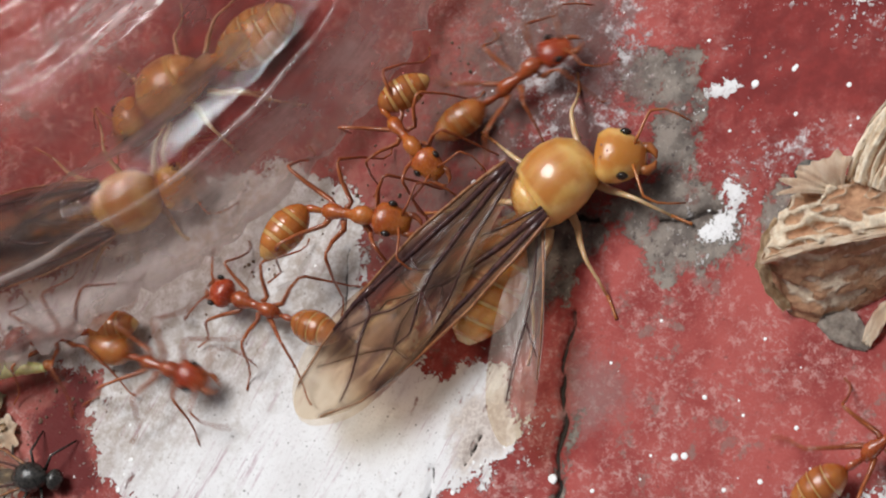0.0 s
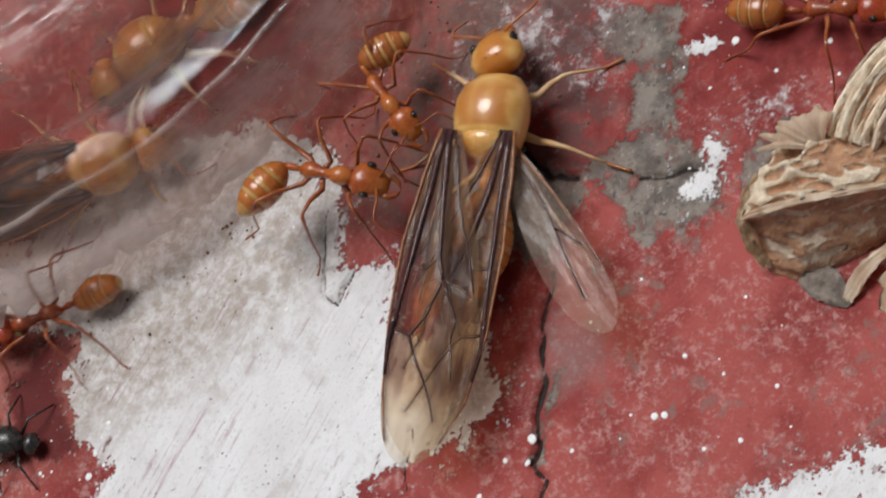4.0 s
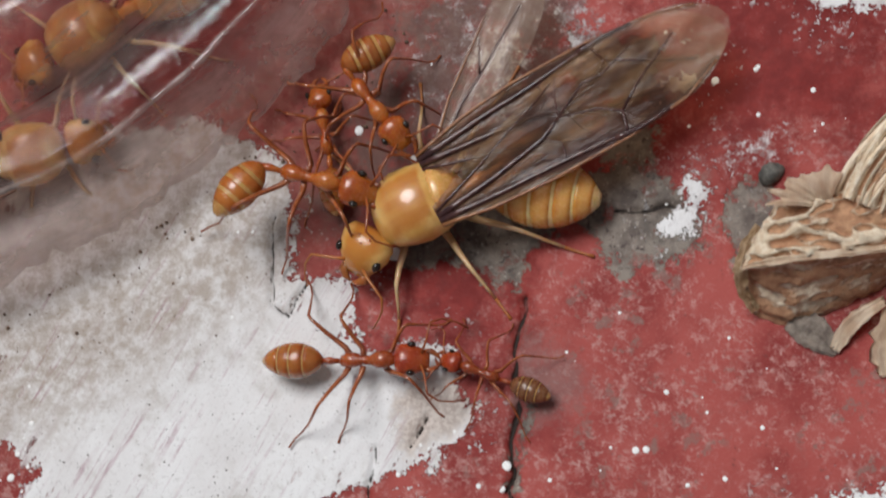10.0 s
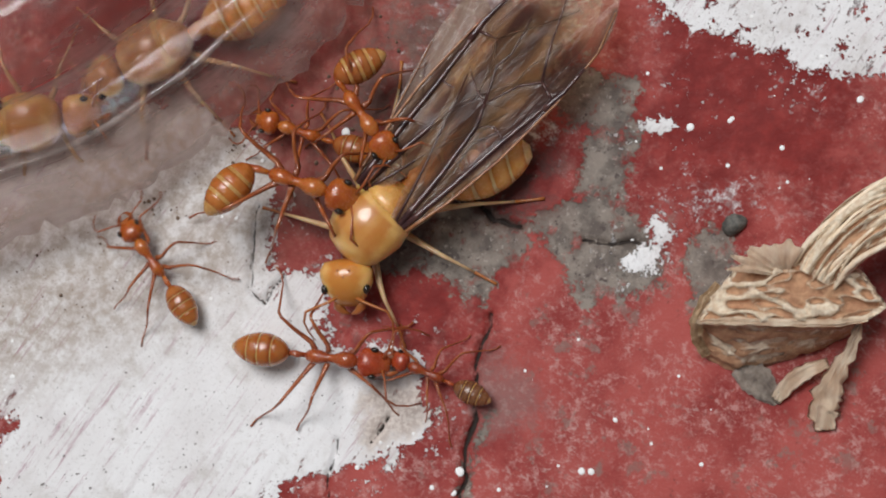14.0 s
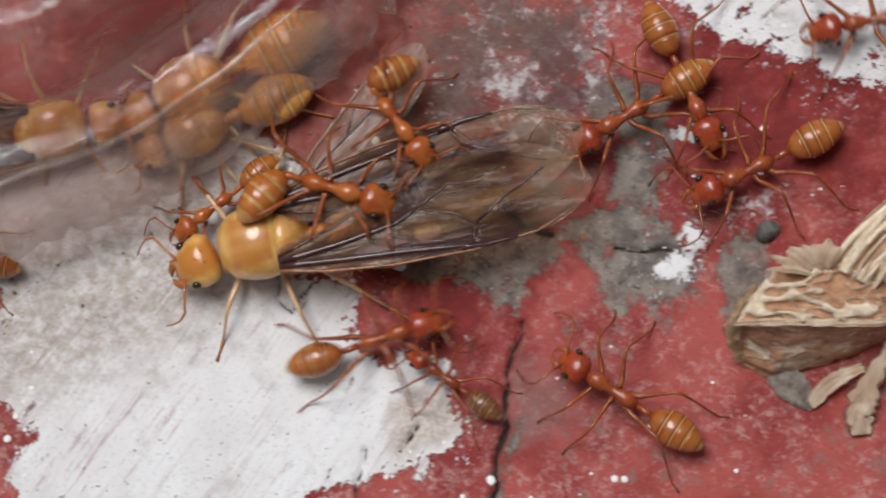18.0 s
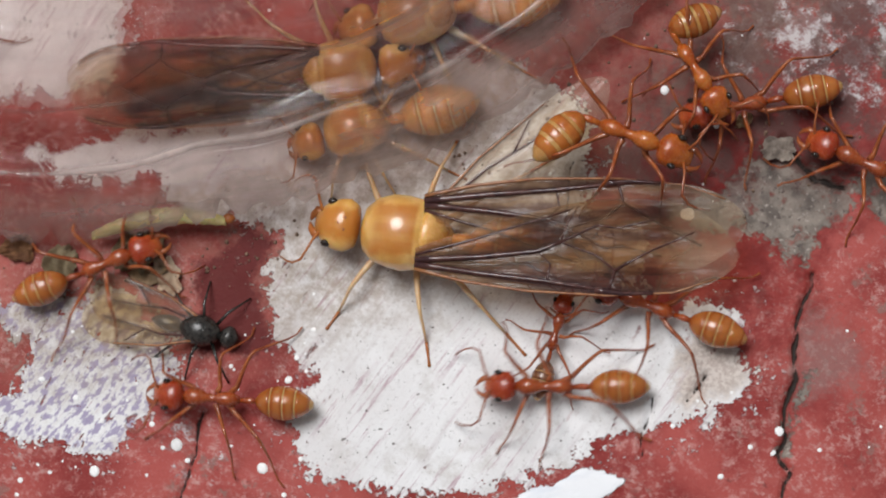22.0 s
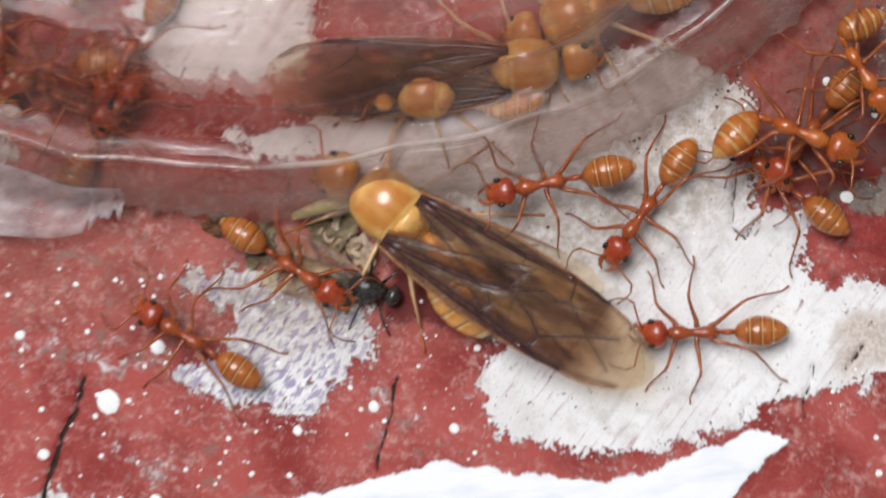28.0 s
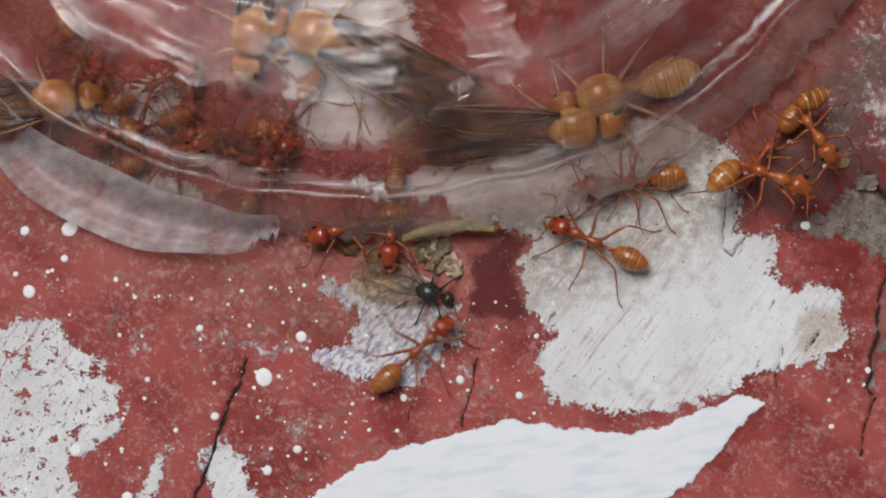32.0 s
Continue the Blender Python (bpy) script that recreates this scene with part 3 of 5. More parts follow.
G_DEBRIS = [(17.4, 0.8), (19.9, 1.8), (20.1, -1.1), (19.1, -4.6), (18.1, -2.9)]
C_MAIN = [(7.5, -3.6), (6.9, -6.3), (7.0, -8.6), (6.6, -10.2), (6.7, -11.9), (6.4, -12.9), (7.1, -13.8), (6.5, -15.7), (6.1, -18.3)]
C_A = [(2.3, -8.9), (2.0, -9.9), (1.7, -10.6)]
C_B = [(-0.1, -10.3), (-0.6, -12.2), (-0.4, -13.6)]
C_C = [(-5.2, 1.5), (-5.4, -2.8), (-4.5, -3.5), (-3.6, -2.1)]
C_D = [(12.1, 0.6), (13.6, 0.4), (15.1, 0.5)]
C_E = [(-41.8, -14.2), (-43.7, -21.4), (-45.3, -26.1), (-46.2, -29.6)]
C_F = [(-23.6, -12.9), (-24.6, -18.3)]
C_G = [(5.5, 3.3), (7.4, 1.3), (9.1, 1.1)]
DROPS_A = [(-40.3, -15.5, 0.75), (-56.8, -4.8, 0.66), (-57.0, -7.2, 0.31), (-52.7, -8.6, 0.22), (-45.7, -12.0, 0.31), (-37.6, -12.1, 0.44), (-59.6, -10.0, 0.53), (-37.2, -20.9, 0.35), (-39.4, -22.7, 0.4), (-43.9, -18.8, 0.35), (-50.3, -25.6, 0.44), (-29.2, -16.3, 0.31), (-19.2, -10.8, 0.22), (-20.2, -15.5, 0.31), (-24.9, -14.6, 0.35), (1.0, -0.8, 0.4), (-0.6, 5.6, 0.26), (-54.7, -22.2, 0.53), (-49.5, -16.3, 0.22), (-46.9, -20.1, 0.22), (-36.2, -7.3, 0.18), (-31.7, -19.0, 0.18), (-60.8, -8.7, 0.22), (-60.4, -5.2, 0.4)]
DROPS_B = [(6.4, -11.7, 0.26), (3.9, -16.2, 0.22), (-58.3, -25.6, 0.26), (-34.5, -23.6, 0.22), (-49.6, -17.8, 0.18), (-29.5, -18.9, 0.18), (12.7, -11.3, 0.19), (13.2, -11.3, 0.19), (14.3, -8.6, 0.14), (16.9, -12.9, 0.14), (15.1, -13.1, 0.12), (19.4, 4.6, 0.12), (6.1, -12.8, 0.21), (5.0, -12.6, 0.14), (3.6, -14.2, 0.16), (8.5, -12.5, 0.12), (2.2, 3.9, 0.19), (19.4, 6.9, 0.14), (11.5, -11.1, 0.09), (1.0, -11.8, 0.14), (17.4, 6.5, 0.21), (12.2, -4.6, 0.09), (16.2, -9.7, 0.09), (18.8, -10.6, 0.12), (25.9, 8.2, 0.2), (19.5, 7.0, 0.14), (23.9, 10.3, 0.14), (22.1, 5.6, 0.14)]


def build_ground():
    def axis(a, b, fine, far):
        core = np.arange(a, b + fine, fine)
        grow = np.array([1, 3, 8, 20, 60, 200, 700, 2500, 9000, far])
        return np.concatenate([a - grow[::-1], core, core[-1] + grow])

    xs, ys = axis(-66, 34, 0.15, 60000), axis(-31, 26, 0.15, 60000)
    px, py = np.meshgrid(xs, ys)
    ny, nx = px.shape
    cap = lambda v: np.clip(v, -6, 6)
    flat = np.clip((np.maximum(np.abs(px + 16) - 50, np.abs(py + 2.5) - 28)) / 8, 0, 1)
    bend = np.array([noise.noise_vector((x * 0.55, y * 0.55, 1.0)) * 0.34 + noise.noise_vector((x * 1.7, y * 1.7, 2.0)) * 0.14 for x, y in zip(px.ravel(), py.ravel())])
    gx, gy = px, py
    px, py = px + bend[:, 0].reshape(px.shape) * (1 - flat), py + bend[:, 1].reshape(px.shape) * (1 - flat)
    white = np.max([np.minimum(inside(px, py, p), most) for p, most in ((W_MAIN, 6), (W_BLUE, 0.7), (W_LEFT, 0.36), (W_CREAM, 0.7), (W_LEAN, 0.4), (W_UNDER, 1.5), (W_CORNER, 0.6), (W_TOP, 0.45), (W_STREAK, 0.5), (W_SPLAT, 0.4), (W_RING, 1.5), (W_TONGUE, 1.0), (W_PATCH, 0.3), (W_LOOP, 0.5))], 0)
    blue = inside(px, py, W_BLUE)
    fresh = inside(px, py, W_BAND)
    scrub = np.max([inside(px, py, p) for p in (W_SCRUB, W_SPECK, W_TOP, *W_SMEARS)], 0)
    grey = np.max([inside(px, py, p) for p in (G_MAIN, G_FLAKE, G_DEBRIS, G_SEAM)], 0)
    stain = inside(px, py, G_STAIN)
    far = np.hypot(px - CUP[0], py - CUP[1])
    dirt_shade = 7 - np.abs(far - 46.0) - 4 * np.maximum(0, 43 - far)
    dirt_shade = np.maximum(dirt_shade, 2.0 * inside(px, py, [(-16.0, 2.0), (-10.0, 1.5), (-5.0, 1.0), (-3.5, 5.0), (-8.0, 8.5), (-15.0, 7.0)]))
    # painted shade and grime round the ants
    soil = inside(px, py, G_CROWD)
    bare = inside(px, py, [(-22.3, -2.5), (-20.4, -3.5), (-21.4, -5.7), (-20.8, -7.1), (-19.5, -9.6), (-24.8, -9.9), (-24.6, -6.6), (-24.9, -4.9), (-23.4, -4.3)])
    deep = np.maximum.reduce([r - np.hypot(px - x, py - y) for x, y, r in ((20, 8.5, 7.5), (1, 5, 8), (5.5, 4, 6), (4, -3, 4.5), (-22, -5, 3), (6, 18, 5), (-12, 13, 8))])
    beige = inside(px, py, G_BEIGE)
    crack = np.full(px.shape, 9.0)
    for line, half in ((C_MAIN, 0.045), (C_A, 0.01), (C_B, 0.0), (C_C, 0.01), (C_D, 0.03), (C_E, 0.07), (C_F, 0.02), (C_G, 0.07)):
        for a, b in zip(line, line[1:]):
            crack = np.minimum(crack, line_off(px, py, a, b) - half)
    wob = np.array([noise.noise((x * 0.11, y * 0.11, 3.0)) * 0.5 + noise.noise((x * 0.5, y * 0.5, 7.0)) * 0.12 for x, y in zip(gx.ravel(), gy.ravel())]).reshape(px.shape)
    z = wob * 0.35 * (1 - flat)
    z += 0.06 * np.clip(white / 0.5 + 0.5, 0, 1) + 0.12 * np.clip(fresh / 0.4 + 0.5, 0, 1)
    z -= 0.13 * np.clip(grey / 0.5 + 0.5, 0, 1) + 0.3 * np.clip(1 - crack / 0.2, 0, 1)
    verts = np.stack([gx, gy, z], -1).reshape(-1, 3) * MM
    idx = np.arange(nx * ny).reshape(ny, nx)
    faces = np.stack([idx[:-1, :-1], idx[:-1, 1:], idx[1:, 1:], idx[1:, :-1]], -1).reshape(-1, 4)
    data = bpy.data.meshes.new("ground")
    data.vertices.add(len(verts))
    data.vertices.foreach_set("co", verts.ravel())
    data.loops.add(faces.size)
    data.loops.foreach_set("vertex_index", faces.ravel())
    data.polygons.add(len(faces))
    data.polygons.foreach_set("loop_start", np.arange(0, faces.size, 4))
    data.polygons.foreach_set("use_smooth", np.ones(len(faces), bool))
    for name, v in (("white", cap(white)), ("fresh", cap(fresh)), ("scrub", cap(scrub)), ("grey", cap(grey)), ("stain", cap(stain)), ("dirt_shade", cap(dirt_shade)), ("soil", cap(soil)), ("beige", cap(beige)), ("deep", cap(deep)), ("bare", cap(bare)), ("crack", cap(crack)), ("blue", cap(blue))):
        data.attributes.new(name, "FLOAT", "POINT").data.foreach_set("value", v.ravel().astype(np.float32))
    data.update()
    data.validate()
    data.materials.append(M_GROUND)
    ob = new("ground", data)
    return tagged(ob, "red painted cement with flaking white paint, cracks and bare grey spots", "painted ground", kind="structure")


ground = build_ground()


# ---- the clear plastic lid ----
def lid_edge(a):
    """Radius of the rim at an angle: worn and slightly squashed."""
    return 45.5 + 0.5 * math.sin(2.0 * a + 0.6) + 0.35 * math.sin(5 * a) + 0.5 * noise.noise((math.cos(a) * 9, math.sin(a) * 9, 1.0))


def lid_lift(a):
    """Height of the rim above the ground: it gapes where it is torn."""
    off = (math.degrees(a) - 293 + 180) % 360 - 180
    return 0.5 + 2.2 * math.exp(-((off / 14) ** 2)) + 0.9 * math.exp(-(((off - 40) / 20) ** 2))


def face_up(data):
    if sum(p.normal.z for p in data.polygons) < 0:
        data.flip_normals()


def rippled(profile, high, per_mm, steps):
    """A finer profile with small ripples that run round the lid."""
    out = []
    for (r0, z0, h0), (r1, z1, h1) in zip(profile, profile[1:]):
        for i in range(steps):
            f = i / steps
            r = r0 + (r1 - r0) * f
            out.append((r, z0 + (z1 - z0) * f + high * math.sin(r * per_mm) * math.sin(math.pi * min(1, len(out) / 3)), h0 + (h1 - h0) * f))
    return out + [profile[-1]]


def shell(name, profile, a0, a1, steps, parent, label, crumple=0.0, haze=0.0, ragged=0.0):
    bm = bmesh.new()
    lay, ring, rise = [bm.verts.layers.float.new(n) for n in ("haze", "round", "rise")]
    rows = []
    for i in range(steps + 1):
        a = a0 + (a1 - a0) * i / steps
        row = []
        for j, (dr, z, h) in enumerate(profile):
            r = lid_edge(a) + dr
            if j == 0 and ragged:
                r += ragged * (noise.noise((a * 60, 2, 5)) + 0.6 * noise.noise((a * 170, 4, 5)))
            k = crumple * noise.noise((a * 11, dr * 0.35, 2.0)) * min(1.0, z / 2)
            v = bm.verts.new((CUP[0] + (r + k) * math.cos(a), CUP[1] + (r + k) * math.sin(a), z + k + lid_lift(a)))
            # Fades the crest's highlight line, which is painted as milky haze
            if name == "ridge" and h > 0.7:
                h *= 0.45 + 0.55 * max(0.0, min(1.0, 0.55 + 1.3 * noise.noise((a * 7, 1.0, 8.0))))
            v[lay] = h + haze + 0.30 * math.exp(-(((math.degrees(a) - 310) / 26) ** 2)) * min(1.0, max(0.0, (dr + 3.0) / 0.8)) + 0.34 * math.exp(-(((math.degrees(a) - 310) / 17) ** 2)) * (dr < -5.5) * (dr > -13)
            v[ring], v[rise] = a * 45, dr
            row.append(v)
        rows.append(row)
    for p, q in zip(rows, rows[1:]):
        for j in range(len(profile) - 1):
            bm.faces.new((p[j], p[j + 1], q[j + 1], q[j]))
    ob = part(name, bm, M_PLASTIC, parent, label)
    face_up(ob.data)
    return ob


def build_lid():
    lid = tagged(new("plastic_lid"), "clear crumpled plastic cup lid lying over insects on the painted ground", "plastic lid")
    full = (0, 2 * math.pi)
    shell("rim", [(0.0, 0.35, 0.60), (-0.5, 1.0, 0.36), (-1.4, 1.8, 0.28), (-2.2, 2.7, 0.24), (-2.6, 3.4, 0.26)], *full, 520, lid, "hazy torn plastic rim", 0.25, 0, 0.9)
    # High haze on the crest and wall foot paints their highlight lines
    shell("ridge", [(-2.6, 3.4, 0.28), (-2.78, 3.65, 0.3), (-2.86, 3.82, 0.85), (-3.1, 3.86, 0.95), (-3.18, 3.7, 0.3), (-3.4, 3.6, 0.12), (-3.7, 3.5, 0.06), (-4.6, 3.45, 0.05), (-5.6, 3.6, 0.06), (-6.1, 3.9, 0.14), (-6.2, 4.1, 0.5), (-6.35, 4.4, 0.18)], *full, 420, lid, "", 0.04)
    shell("wall", rippled([(-6.35, 4.4, 0.18), (-6.6, 5.2, 0.16), (-7.2, 6.6, 0.16), (-7.8, 7.6, 0.16), (-8.4, 8.05, 0.16), (-9.2, 8.25, 0.12), (-10, 8.3, 0.10)], 0.05, 9.0, 4), *full, 420, lid, "", 0.3)
    shell("crown", [(-10, 8.3, 0.10), (-11.5, 8.2, 0.06), (-13, 8.05, 0.04), (-18, 7.9, 0.04), (-26, 7.9, 0.05), (-36, 8.0, 0.04), (-45.3, 8.1, 0.04)], *full, 240, lid, "", 0.3)
    # torn tab of the flange
    bm = bmesh.new()
    lay = bm.verts.layers.float.new("haze")
    rows = []
    for i in range(161):
        s = i / 160
        a = radians(230 + 34 * s)
        w = 5.2 * math.sin(math.pi * min(1, s * 0.80 + 0.12)) ** 0.8 * (1 if s < 0.93 else 0.8 + 0.4 * noise.noise((s * 90, 1, 1)))
        row = []
        for j in range(13):
            r = lid_edge(a) - 1.2 + w * j / 12
            z = 2.2 - 1.1 * j / 12 + 0.55 * math.cos(2.2 * math.pi * j / 12) + 0.05 * noise.noise((s * 14, j * 0.3, 4))
            v = bm.verts.new((CUP[0] + r * math.cos(a), CUP[1] + r * math.sin(a), z + lid_lift(a) * (1 - j / 12)))
            # Extra haze at the outer edge paints the tab's rim highlight
            v[lay] = 0.58 + 0.4 * (j > 10) + 0.3 * max(0.0, math.sin(s * 95 + j * 0.15) - 0.5) * (j / 12)
            row.append(v)
        rows.append(row)
    for p, q in zip(rows, rows[1:]):
        for j in range(12):
            bm.faces.new((p[j], p[j + 1], q[j + 1], q[j]))
    face_up(part("flange_tab", bm, M_TAB, lid, "torn bent flange tab").data)
    return lid


lid = build_lid()


# ---- ants ----
def leg_mesh(name, angle, reach, high, S, mat):
    """A leg from its hip: coxa, femur up to the knee, tibia down, foot on the ground."""
    c, s = math.cos(radians(angle)), math.sin(radians(angle))
    line = [(0, 0), (0.10, -0.10), (0.30, 0.45), (0.46, 0.72), (0.52, 0.62), (0.68, -0.25), (0.80, -0.80), (0.90, -0.96), (1.0, -0.975)]
    rad = [0.17, 0.14, 0.105, 0.085, 0.085, 0.065, 0.052, 0.042, 0.06]
    bend = [0, 0, 0.05, 0.08, 0.08, 0.03, -0.02, -0.05, -0.04]
    pts = [(reach * (h * c - b * s), reach * (h * s + b * c), high * z if z < 0 else 1.5 * z) for (h, z), b in zip(line, bend)]
    return mesh_of(name, rod([tuple(S * v for v in p) for p in pts], [S * r for r in rad], 6), mat)


def hung(name, data, parent, at, label=""):
    ob = new(name, data)
    ob.parent = parent
    ob.matrix_basis = at
    return tagged(ob, label)


def build_ant(S, head_mat, gaster_mat, label, droop=0.0, turn=0.0, tall=0.0, seam=None, plates=((0.0, 0.262), (0.288, 0.49), (0.516, 0.69), (0.716, 0.94))):
    """A worker ant that looks along x, S = 1 for 8.5 mm."""
    def r(rings):
        return [tuple(S * v for v in ring) for ring in rings]

    ant = tagged(new("weaver_ant"), label, "ant", "weaver ants")
    head = part("head", faded(body(r([(-0.55, 0, 0, .18, .18), (-0.47, 0, .02, .50, .38), (-0.25, 0, .04, .76, .54), (0.10, 0, .03, .80, .58), (0.5, 0, 0, .70, .52), (0.85, 0, -.06, .56, .40), (1.08, 0, -.12, .44, .27), (1.18, 0, -.14, .30, .14)]))), head_mat, ant, "", mm(2.35 * S, 0, 1.75 * S, 0, 14, 0))
    for side in (1, -1):
        part("eye", body(r(egg(0.05, 0.50, 0.36, 0.15, 0.20, 7, 0.5, side * 0.70))), M_EYE, head, "black eye")
        bm = bmesh.new()
        tube(bm, [tuple(S * v for v in p) for p in [(0.95, side * 0.40, -0.12), (1.25, side * 0.46, -0.16), (1.55, side * 0.30, -0.20), (1.72, side * 0.05, -0.2)]], [S * v for v in (0.17, 0.16, 0.11, 0.03)], 7)
        part("mandible", bm, M_LEG, head)
        bm = bmesh.new()
        tube(bm, [tuple(S * v for v in p) for p in [(0.75, side * 0.25, 0.25), (0.95, side * 0.75, 0.5), (1.1, side * 1.55, 0.75), (1.15, side * 1.75, 0.72), (1.7, side * 2.0, 0.35), (2.4, side * 1.95, -0.15), (3.0, side * 1.75, -0.6)]], [S * v for v in (0.09, 0.06, 0.06, 0.065, 0.05, 0.05, 0.06)], 5)
        part("antenna", bm, M_LEG, head)
    part("mesosoma", faded(body(r([(1.85, 0, 1.70, .14, .14), (1.7, 0, 1.72, .30, .28), (1.35, 0, 1.78, .46, .42), (0.95, 0, 1.74, .42, .42), (0.55, 0, 1.55, .24, .26), (0.15, 0, 1.50, .22, .26), (-0.2, 0, 1.56, .36, .38), (-0.6, 0, 1.50, .40, .42), (-0.95, 0, 1.32, .28, .32), (-1.1, 0, 1.2, .12, .14)]))), M_BODY if head_mat is M_HEAD else head_mat, ant)
    part("petiole", faded(body(r([(-1.05, 0, 1.2, .12, .12), (-1.35, 0, 1.25, .15, .17), (-1.62, 0, 1.32, .19, .26), (-1.85, 0, 1.28, .15, .17), (-2.1, 0, 1.25, .11, .11)]))), M_BODY if head_mat is M_HEAD else head_mat, ant)
    gaster = part("gaster", body(r(egg(0.05, -3.0, 0.0, 0.90, 0.84, 12, 0.46)), 16), seam or M_SEAM, ant, "", mm(-2.0 * S, 0, 1.3 * S, 0, droop, turn))
    for a, b in plates:
        rings = []
        for i in range(6):
            s = a + (b - a) * i / 5
            u = 0.02 + 0.96 * s
            w = math.sin(math.pi * u ** (math.log(0.5) / math.log(0.46))) ** 0.62
            grow = 1.010 if 0 < i < 5 else 0.992
            rings.append((S * (0.05 - 3.05 * s), 0, 0.012 * S, S * 0.90 * w * grow, S * 0.84 * w * grow))
        part("tergite", faded(body(rings, 16)), gaster_mat, gaster)
    hips = ((1.25, 0.32, 50, 3.5), (0.15, 0.28, 96, 3.9), (-0.55, 0.30, 142, 5.0))
    for n, (x, y, angle, reach) in enumerate(hips):
        for side in (1, -1):
            data = leg_mesh("leg", side * angle, reach, 1.32 + tall, S, M_LEG)
            hung("leg", data, ant, mm(x * S, side * y * S, 1.35 * S))
    return ant


# ---- winged queen ----
def wing_shape(s, long, wide):
    """Front and rear edge of a wing at s from root to tip."""
    front = wide * (0.10 + 0.20 * math.sin(math.pi * min(1, s * 0.95)) ** 0.8)
    rear = wide * (0.06 + 0.70 * math.sin(math.pi * (0.06 + 0.80 * s) ** 1.35) ** 0.75)
    close = math.sqrt(max(0.0, 1 - max(0.0, (s - 0.80) / 0.20) ** 2.2))
    mid, half = (front - rear) / 2, (front + rear) / 2
    return mid + half * close, mid - half * close


def build_wing(long, wide, side, veins, parent, at, film=None, label="smoky translucent brown wing with dark veins"):
    lift = lambda x, y: 0.14 * math.sin(y * 2.1 + x * 0.35) * min(1, -x / 3) + 0.16 * noise.noise((x * 0.35, y * 0.6, side)) + 0.012 * x

    def spot(s, v):
        f, b = wing_shape(s, long, wide)
        return -long * s, b + (f - b) * v

    bm = bmesh.new()
    lay = bm.verts.layers.float.new("pigment")
    lines = [[spot(*p) for p in line] for line, r in veins]
    grid = []
    for i in range(73):
        row = []
        for j in range(25):
            x, y = spot(i / 72, j / 24)
            v = bm.verts.new((x, side * y, lift(x, y)))
            v[lay] = max(min(1.0, r / 0.14) * math.exp(-((float(line_off(np.float64(x), np.float64(y), a, b)) / (0.08 + 1.1 * r)) ** 2)) for line, (_, r) in zip(lines, veins) for a, b in zip(line, line[1:]))
            row.append(v)
        grid.append(row)
    for p, q in zip(grid, grid[1:]):
        for j in range(24):
            bm.faces.new((p[j], p[j + 1], q[j + 1], q[j]))
    wing = part("wing", bm, film or M_WING, parent, label, at)
    for line, (_, r) in zip(lines, veins):
        pts = []
        for (ax, ay), (bx, by) in zip(line, line[1:]):
            for q in range(3):
                pts.append((ax + (bx - ax) * q / 3, ay + (by - ay) * q / 3))
        pts.append(line[-1])
        n = len(pts) - 1
        part("vein", rod([(x, side * y, lift(x, y) + 0.02) for x, y in pts], [r * (1.0 - 0.62 * i / n) for i in range(n + 1)], 5), M_COSTA if line is lines[0] else M_VEIN, wing)
    return wing


FORE_VEINS = (
    ([(0, 0.9), (0.15, 0.98), (0.35, 1.0), (0.6, 1.0), (0.8, 0.99), (0.93, 0.97)], 0.10),
    ([(0, 0.70), (0.2, 0.80), (0.4, 0.86), (0.56, 0.93), (0.66, 0.99)], 0.19),
    ([(0, 0.52), (0.2, 0.52), (0.38, 0.50), (0.45, 0.42)], 0.19),
    ([(0.41, 0.86), (0.42, 0.66), (0.38, 0.50)], 0.06),
    ([(0.60, 0.95), (0.62, 0.74), (0.56, 0.58), (0.45, 0.42)], 0.09),
    ([(0.62, 0.74), (0.74, 0.52), (0.86, 0.28)], 0.08),
    ([(0.56, 0.94), (0.64, 0.98), (0.74, 0.985)], 0.20),
    ([(0.45, 0.42), (0.56, 0.26), (0.62, 0.30), (0.74, 0.20)], 0.07),
    ([(0.45, 0.42), (0.47, 0.20), (0.50, 0.04)], 0.045),
    ([(0, 0.30), (0.2, 0.20), (0.48, 0.06)], 0.08),
)
HIND_VEINS = (
    ([(0, 0.9), (0.3, 0.97), (0.7, 0.98)], 0.08),
    ([(0, 0.6), (0.3, 0.66), (0.55, 0.55), (0.8, 0.45)], 0.07),
    ([(0.45, 0.6), (0.6, 0.9)], 0.06),
)


